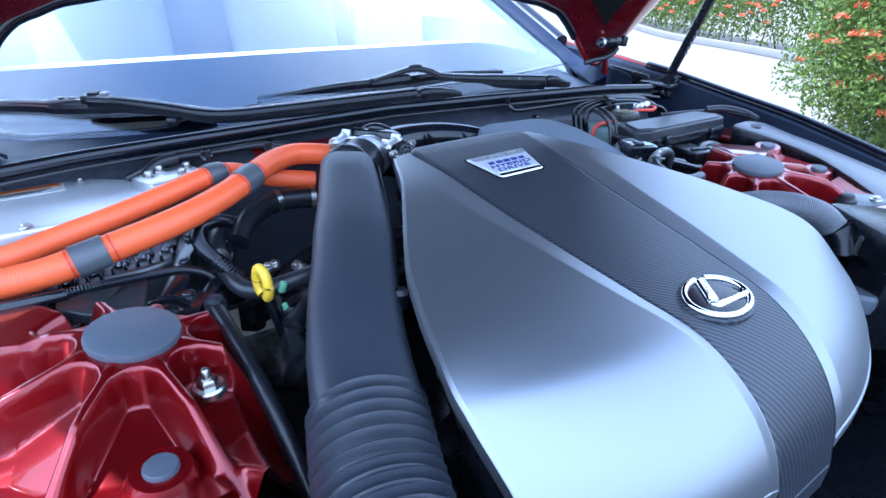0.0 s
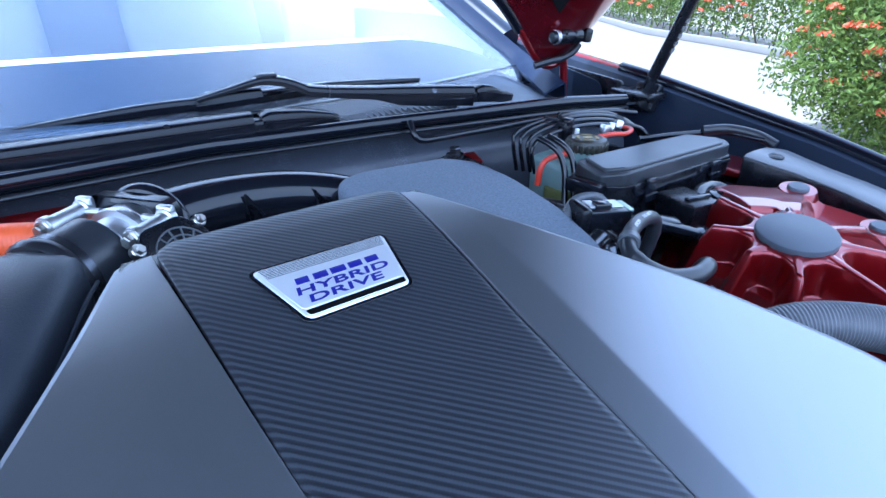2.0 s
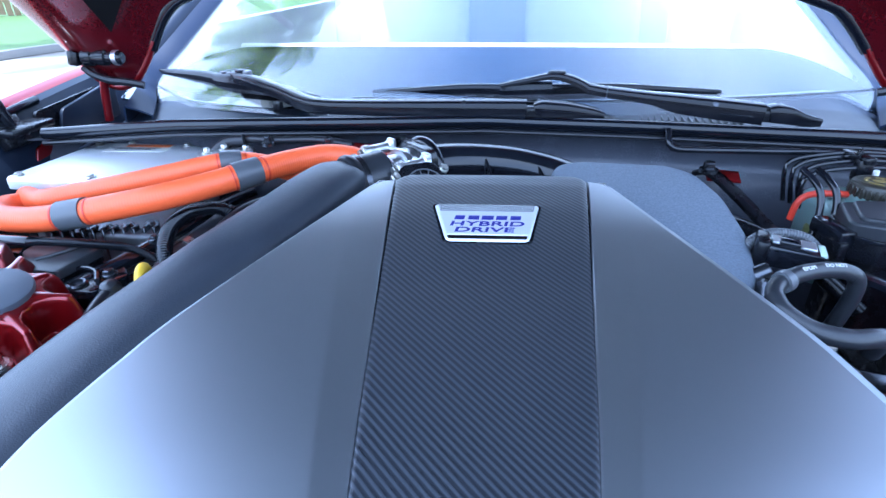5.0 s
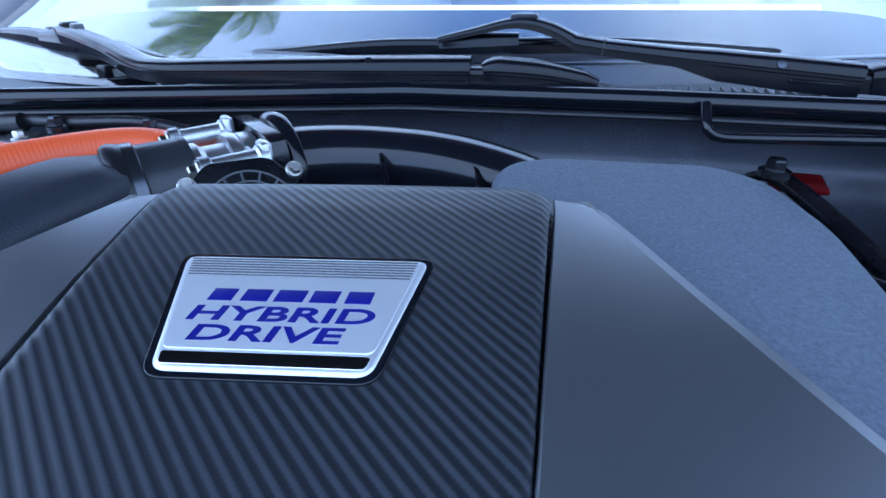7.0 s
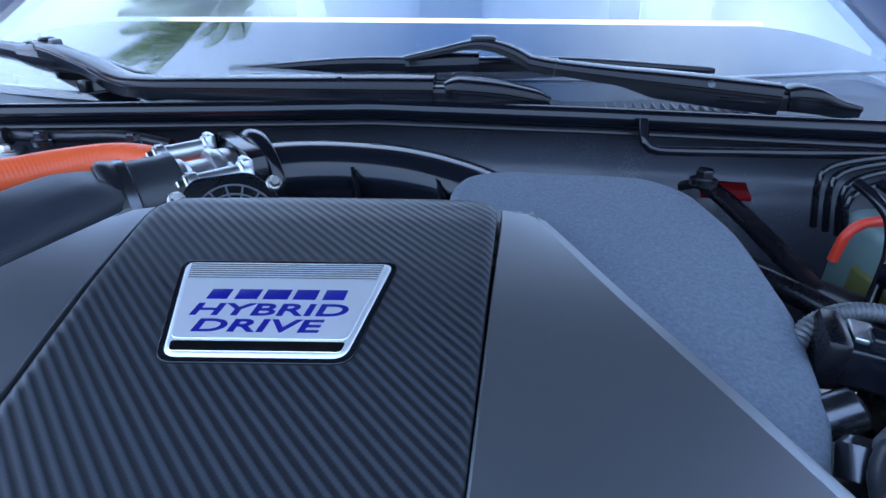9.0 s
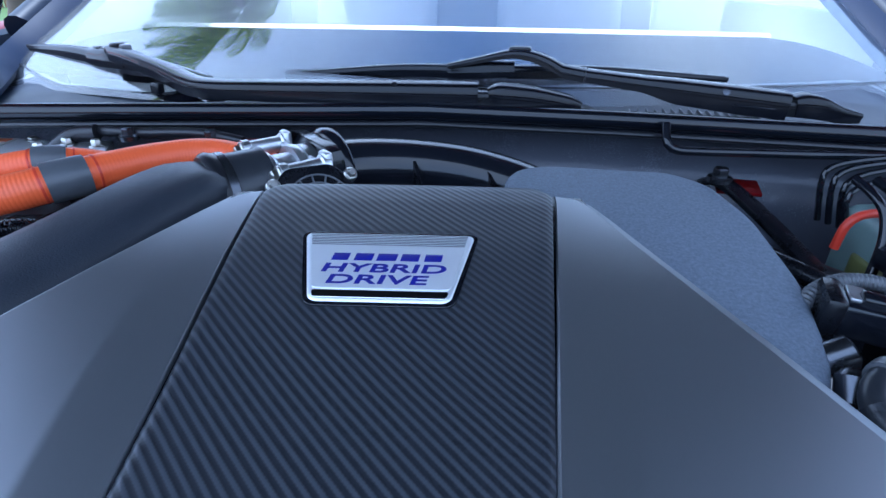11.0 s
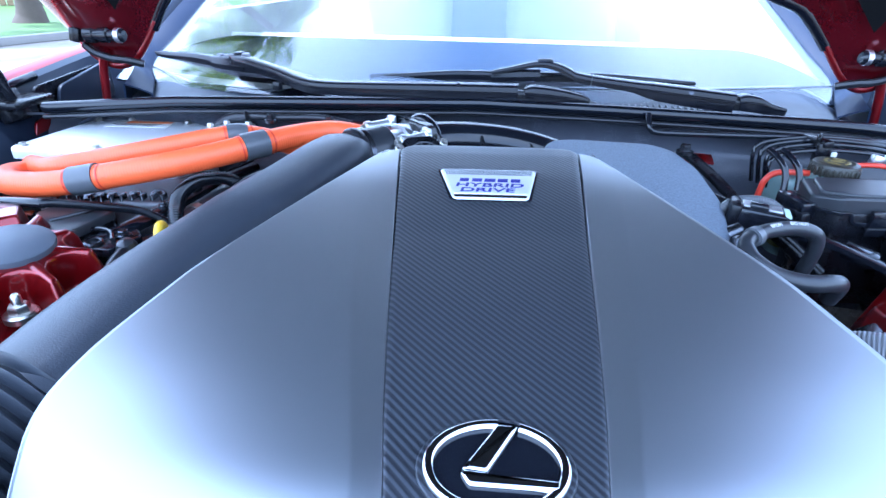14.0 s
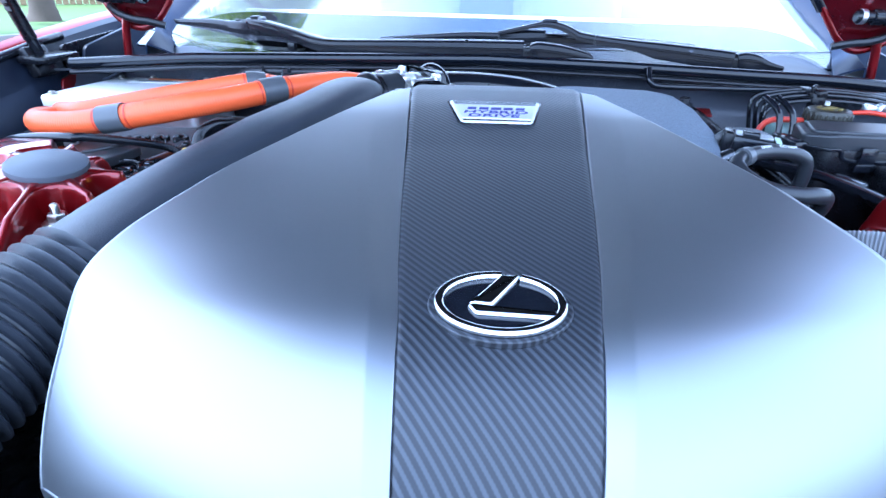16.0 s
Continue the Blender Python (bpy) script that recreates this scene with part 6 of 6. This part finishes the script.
# ---- cabin behind the glass ----
dash = thing("dashboard", "black dashboard with a cream leather rear edge", "dashboard", (0, 0.8, 0.85))
rows = [[(x * (1 - 0.05 * u), lerp(glass_base(x)[0] + 0.02, 1.05 - 0.04 * x * x, u), lerp(0.872, 0.895, u) + 0.012 * math.sin(math.pi * u)) for x in np.linspace(-0.70, 0.70, 25)] for u in np.linspace(0, 1, 10)]
part("top", shell(rows, 0.01), DASH, dash, "black grained top")
part("rear_edge", sweep([(x, 1.055 - 0.04 * x * x, 0.897) for x in np.linspace(-0.68, 0.68, 15)], 0.016, 12, 50), CREAM, dash, "cream leather edge roll")
part("front", rbox((1.34, 0.05, 0.40), 0.01, pose(0, 1.085, 0.70)), CREAM, dash)


def seat(x):
    t = thing("car_seat", "pale leather front seat with a headrest", "car seat", (x, 1.9, 0.4), group="front seats")
    part("cushion", rbox((0.50, 0.52, 0.16), 0.06, pose(x, 1.75, 0.52, 8), 4), SEATM, t)
    part("backrest", rbox((0.48, 0.14, 0.62), 0.06, pose(x, 2.08, 0.84, -18), 4), SEATM, t)
    part("headrest", rbox((0.26, 0.10, 0.18), 0.045, pose(x, 2.20, 1.22, -14), 4), SEATM, t)
    return t


seat(-0.36), seat(0.36)
cab = thing("cabin_shell", "car cabin with unseen roof and floor and a rear bulkhead", "car body", (0, 1.8, 0.3))
# opaque roof out of view, set here to keep the cabin dim
rows = [[(x * (1 - 0.03 * u), 1.40 + 0.27 * x * x * 0.6 + 1.40 * u, 1.335 + 0.05 * math.sin(math.pi * min(1, u + 0.15)) - 0.06 * x * x) for x in np.linspace(-0.62, 0.62, 15)] for u in np.linspace(0, 1, 8)]
part("roof", shell(rows, 0.006), CREAM, cab, "unseen pale roof that shades the cabin")
# floor out of view, kept pale to bounce light up into the cabin
part("floor_pan", rbox((1.5, 2.2, 0.03), 0.005, pose(0, 1.9, 0.30)), SEATM, cab)
# stands close behind the seats so that it is lit as they are
part("bulkhead", rbox((1.5, 0.04, 0.85), 0.01, pose(0, 2.19, 0.72, -10)), SEATM, cab)
for sx in (1, -1):
    part("door", rbox((0.05, 1.75, 0.62), 0.02, pose(sx * 0.86, 1.75, 0.60)), RED, cab, "red door")
    part("door_lining", rbox((0.03, 1.55, 0.68), 0.01, pose(sx * 0.790, 1.60, 0.62)), SEATM, cab, "pale door lining")

# ---- outside: kerbs, lawn, fence, hedge, bush, palm ----
def strip(points, width, height, mat, name, label, cat):
    return single(name, sweep([(x, y, height / 2) for x, y in points], width / 2, 8, 40, square=1.0, flat=height / width), mat, label, cat, kind="structure", angle=30)


strip([(5.2, -6), (7.0, 0.0), (8.4, 3.5), (9.1, 5.2), (9.7, 7.0), (11.4, 9.6), (14.5, 15), (24, 30)], 0.14, 0.12, KERB, "kerb_1", "grey stone kerb before the hedge", "kerb")
strip([(-7.6, -8), (-7.2, 3.0), (-6.85, 7.2), (-6.55, 8.2), (-5.6, 12), (-3.5, 20), (2, 36)], 0.14, 0.12, KERB, "kerb_2", "grey stone kerb along the lawn", "kerb")


def lawn():
    rows = []
    edge = [(-8, -7.6), (3, -7.2), (7.2, -6.85), (8.2, -6.55), (12, -5.6), (20, -3.5), (36, 2)]
    for y in np.linspace(-8, 36, 60):
        x1 = curve_at(edge, y) - 0.07
        rows.append([(lerp(x1, -60, u ** 2), y, 0.10 + 0.02 * noise.noise(Vector((u * 30, y, 0)))) for u in np.linspace(0, 1, 30)])
    return single("lawn", sheet(rows), LAWN, "bright mown lawn along the road", "lawn", kind="structure")


lawn()


def leaves(centres, size, seed, tilt=1.0, slim=0.45):
    """Small pointed folded leaves at the given places, turned at random."""
    rg = np.random.default_rng(seed)
    n = len(centres)
    d = rg.normal(size=(n, 3))
    d[:, 2] *= tilt
    d /= np.linalg.norm(d, axis=1)[:, None]
    o = np.cross(d, rg.normal(size=(n, 3)))
    o /= np.linalg.norm(o, axis=1)[:, None]
    up = np.cross(d, o)
    s = size * rg.uniform(0.6, 1.3, n)[:, None]
    base, tip = centres - d * s * 0.5, centres + d * s * 0.5
    a, b = centres + o * s * slim * 0.5 + up * s * 0.08, centres - o * s * slim * 0.5 + up * s * 0.08
    v = np.stack([base, a, tip, b], 1).reshape(-1, 3)
    i = np.arange(n) * 4
    f = np.concatenate([np.stack([i, i + 1, i + 2], 1), np.stack([i, i + 2, i + 3], 1)])
    return v.tolist(), f.tolist()


def blooms(centres, r, seed):
    """Domed clusters of small four-petalled flowers."""
    rg = np.random.default_rng(seed)
    pts = []
    for c in centres:
        k = rg.normal(size=(26, 3))
        k /= np.linalg.norm(k, axis=1)[:, None]
        k[:, 2] = np.abs(k[:, 2]) * 0.7
        pts.append(np.array(c) + k * r * rg.uniform(0.75, 1.05, (26, 1)))
    return leaves(np.concatenate(pts), r * 0.75, seed + 1, 0.6, 0.7)


rg = np.random.default_rng(3)
# hedge behind the kerb
line = [(6.2, -5), (7.6, -0.4), (9.3, 3.4), (9.9, 5.0), (10.6, 6.8), (12.2, 9.3), (15.2, 14.5), (18.5, 20)]
lp, _ = spline([(x, y, 0) for x, y in line], 300)
lp = np.array([tuple(p) for p in lp])
n = 130000
pick = rg.integers(0, 299, n)
u, h = rg.uniform(-0.55, 0.55, n), rg.uniform(0, 1, n) ** 0.7
lump = np.array([noise.noise(Vector((p[0] * 1.3, p[1] * 1.3, 0))) for p in lp])
top = 1.45 + 0.25 * lump[pick]
keep = rg.uniform(0, 1, n) < 0.35 + 0.65 * np.maximum(np.abs(u) / 0.55, h)
cen = np.stack([lp[pick, 0] + 0.93 * u, lp[pick, 1] - 0.35 * u, 0.08 + h * top * (1 - 0.25 * (np.abs(u) / 0.55) ** 3)], 1) + rg.normal(0, 0.05, (n, 3))
hedge = thing("hedge", "clipped green hedge dotted with coral red flowers", "hedge", (10, 5, 0), kind="stuff")
part("foliage", leaves(cen[keep], 0.072, 4), LEAF, hedge)
idx = rg.integers(0, 299, 420)
hh = rg.uniform(0.25, 1.0, 420)
fl = np.stack([lp[idx, 0] - 0.52 * (1 - 0.2 * hh), lp[idx, 1] + 0.2, 0.1 + hh * 1.5], 1) + rg.normal(0, 0.04, (420, 3))
part("flowers", blooms(fl, 0.055, 5), FLOWER, hedge, "coral red flower clusters")
part("stems", join(*[sweep([(lp[i, 0], lp[i, 1], 0), (lp[i, 0] + rg.uniform(-0.2, 0.2), lp[i, 1] + rg.uniform(-0.2, 0.2), 0.6), (lp[i, 0] + rg.uniform(-0.4, 0.4), lp[i, 1] + rg.uniform(-0.3, 0.3), 1.2)], lambda u, s: 0.015 - 0.01 * u, 5, 8) for i in range(0, 300, 4)]), TWIG, hedge)

# flowering bush near the fender
bx, by = 4.30, 0.80
m = 46000
d = rg.normal(size=(m, 3))
d /= np.linalg.norm(d, axis=1)[:, None]
rad = rg.uniform(0.35, 1.0, m) ** 0.6
lump = np.array([1 + 0.28 * noise.noise(Vector(q) * 2.2) + 0.12 * noise.noise(Vector(q) * 6) for q in d])
cen = np.stack([bx + d[:, 0] * 0.84 * rad * lump, by + d[:, 1] * 0.88 * rad * lump, 0.72 + d[:, 2] * 0.82 * rad * lump], 1)
cen = cen[cen[:, 2] > 0.03]
bush = thing("flowering_bush", "loose green bush with coral red flower clusters", "bush", (bx, by, 0))
part("foliage", leaves(cen, 0.038, 8), LEAF, bush)
fd = []
for k in range(46):
    q = rg.normal(size=3)
    q /= np.linalg.norm(q)
    q[2] = abs(q[2]) * 0.9 - 0.25
    fd.append((bx + q[0] * 0.80, by + q[1] * 0.82, 0.74 + q[2] * 0.80))
fd += [(3.70, 1.00, 0.66), (3.72, 0.98, 0.54), (3.78, 1.18, 0.46), (3.66, 0.82, 0.36), (3.8, 1.2, 0.95)]
for k, q in enumerate(fd):
    part("bloom", blooms([q], 0.045, 9 + k), FLOWER, bush, "coral red bloom")
part("stems", join(*[sweep([(bx + rg.uniform(-.1, .1), by + rg.uniform(-.1, .1), 0), (bx + q[0] * 0.35, by + q[1] * 0.35, 0.5), (bx + q[0] * 0.7, by + q[1] * 0.7, 0.7 + 0.5 * abs(q[2]))], lambda u, s: 0.012 - 0.009 * u, 5, 8) for q in d[:40]]), TWIG, bush)

# palm on the lawn
tx, ty, th = -8.15, 9.75, 12.0
palm = thing("palm_tree", "tall palm with a flared grey trunk and arching fronds", "palm tree", (tx, ty, 0.1))
part("trunk", sweep([(tx, ty, 0.05), (tx + 0.05, ty, 0.6), (tx + 0.1, ty - 0.1, 4), (tx + 0.25, ty - 0.3, 9), (tx + 0.4, ty - 0.5, th)], lambda u, s: 0.15 + 0.16 * math.exp(-s / 0.35) + 0.008 * math.sin(s * 40) - 0.04 * u, 18, 160), BARK, palm, "ringed grey-brown trunk")
for k in range(28):
    a = 2 * math.pi * k / 14 + rg.uniform(-0.2, 0.2)
    up, ln = rg.uniform(-0.6, 1.2), rg.uniform(3.0, 4.2)
    c0 = Vector((tx + 0.4, ty - 0.5, th))
    ex = Vector((math.cos(a), math.sin(a), 0))
    pts = [c0 + ex * (ln * q) * (1 - 0.12 * q) + Vector((0, 0, up * q * 1.6 - (1.1 + up * 0.9) * 1.6 * q * q)) for q in (0, 0.25, 0.5, 0.75, 1.0)]
    cc, _ = spline(pts, 64)
    stem = sweep(pts, lambda u, s: 0.03 - 0.025 * u, 5, 16)
    v, f = list(stem[0]), list(stem[1])
    for i in range(6, 63):
        t = (cc[i + 1] - cc[i - 1]).normalized() if i < 63 else (cc[i] - cc[i - 1]).normalized()
        sd = t.cross(Vector((0, 0, 1))).normalized()
        w = 0.62 * math.sin(math.pi * (0.12 + 0.86 * i / 64)) ** 0.7
        for sg in (1, -1):
            e = cc[i] + sd * sg * w * 0.85 + t * w * 0.5 + Vector((0, 0, -0.62 * w + rg.uniform(-0.10, 0.10)))
            b0, b1 = cc[i] - t * 0.022, cc[i] + t * 0.022
            j = len(v)
            mid = b0.lerp(e, 0.5) + Vector((0, 0, 0.03))
            v += [b0, b1, mid + t * 0.02, e, mid - t * 0.02]
            f.append([j, j + 1, j + 2, j + 3, j + 4])
    part("frond", (v, f), FROND, palm, "arching green frond")

fence = thing("wooden_fence", "weathered upright board fence beyond the lawn", "fence", (-12, 13, 0.1))
board = rbox((0.13, 0.022, 1.5), 0.004, pose(0, 0, 0), 1)
fa, fbv = Vector((-17.0, 9.5, 0.85)), Vector((-8.2, 17.0, 0.85))
fr = math.degrees(math.atan2(fbv.y - fa.y, fbv.x - fa.x))
first = None
for k in range(76):
    q = fa.lerp(fbv, k / 75)
    mw = pose(q.x, q.y, q.z + 0.02 * math.sin(k * 1.7), 0, 0, fr)
    if first is None:
        first = part("board", board, WOOD, fence)
        first.matrix_parent_inverse = Matrix.Translation(-fence.location)
        first.matrix_basis = mw
    else:
        ob = new("board", first.data)
        ob.parent = fence
        ob.matrix_parent_inverse = first.matrix_parent_inverse
        ob.matrix_basis = mw
for z in (0.45, 1.25):
    part("rail", rbox(((fbv - fa).length, 0.04, 0.08), 0.004, Matrix.Translation(fa.lerp(fbv, 0.5) + Vector((0.02, 0.03, z - 0.85))) @ pose(0, 0, 0, 0, 0, fr), 1), WOOD, fence)
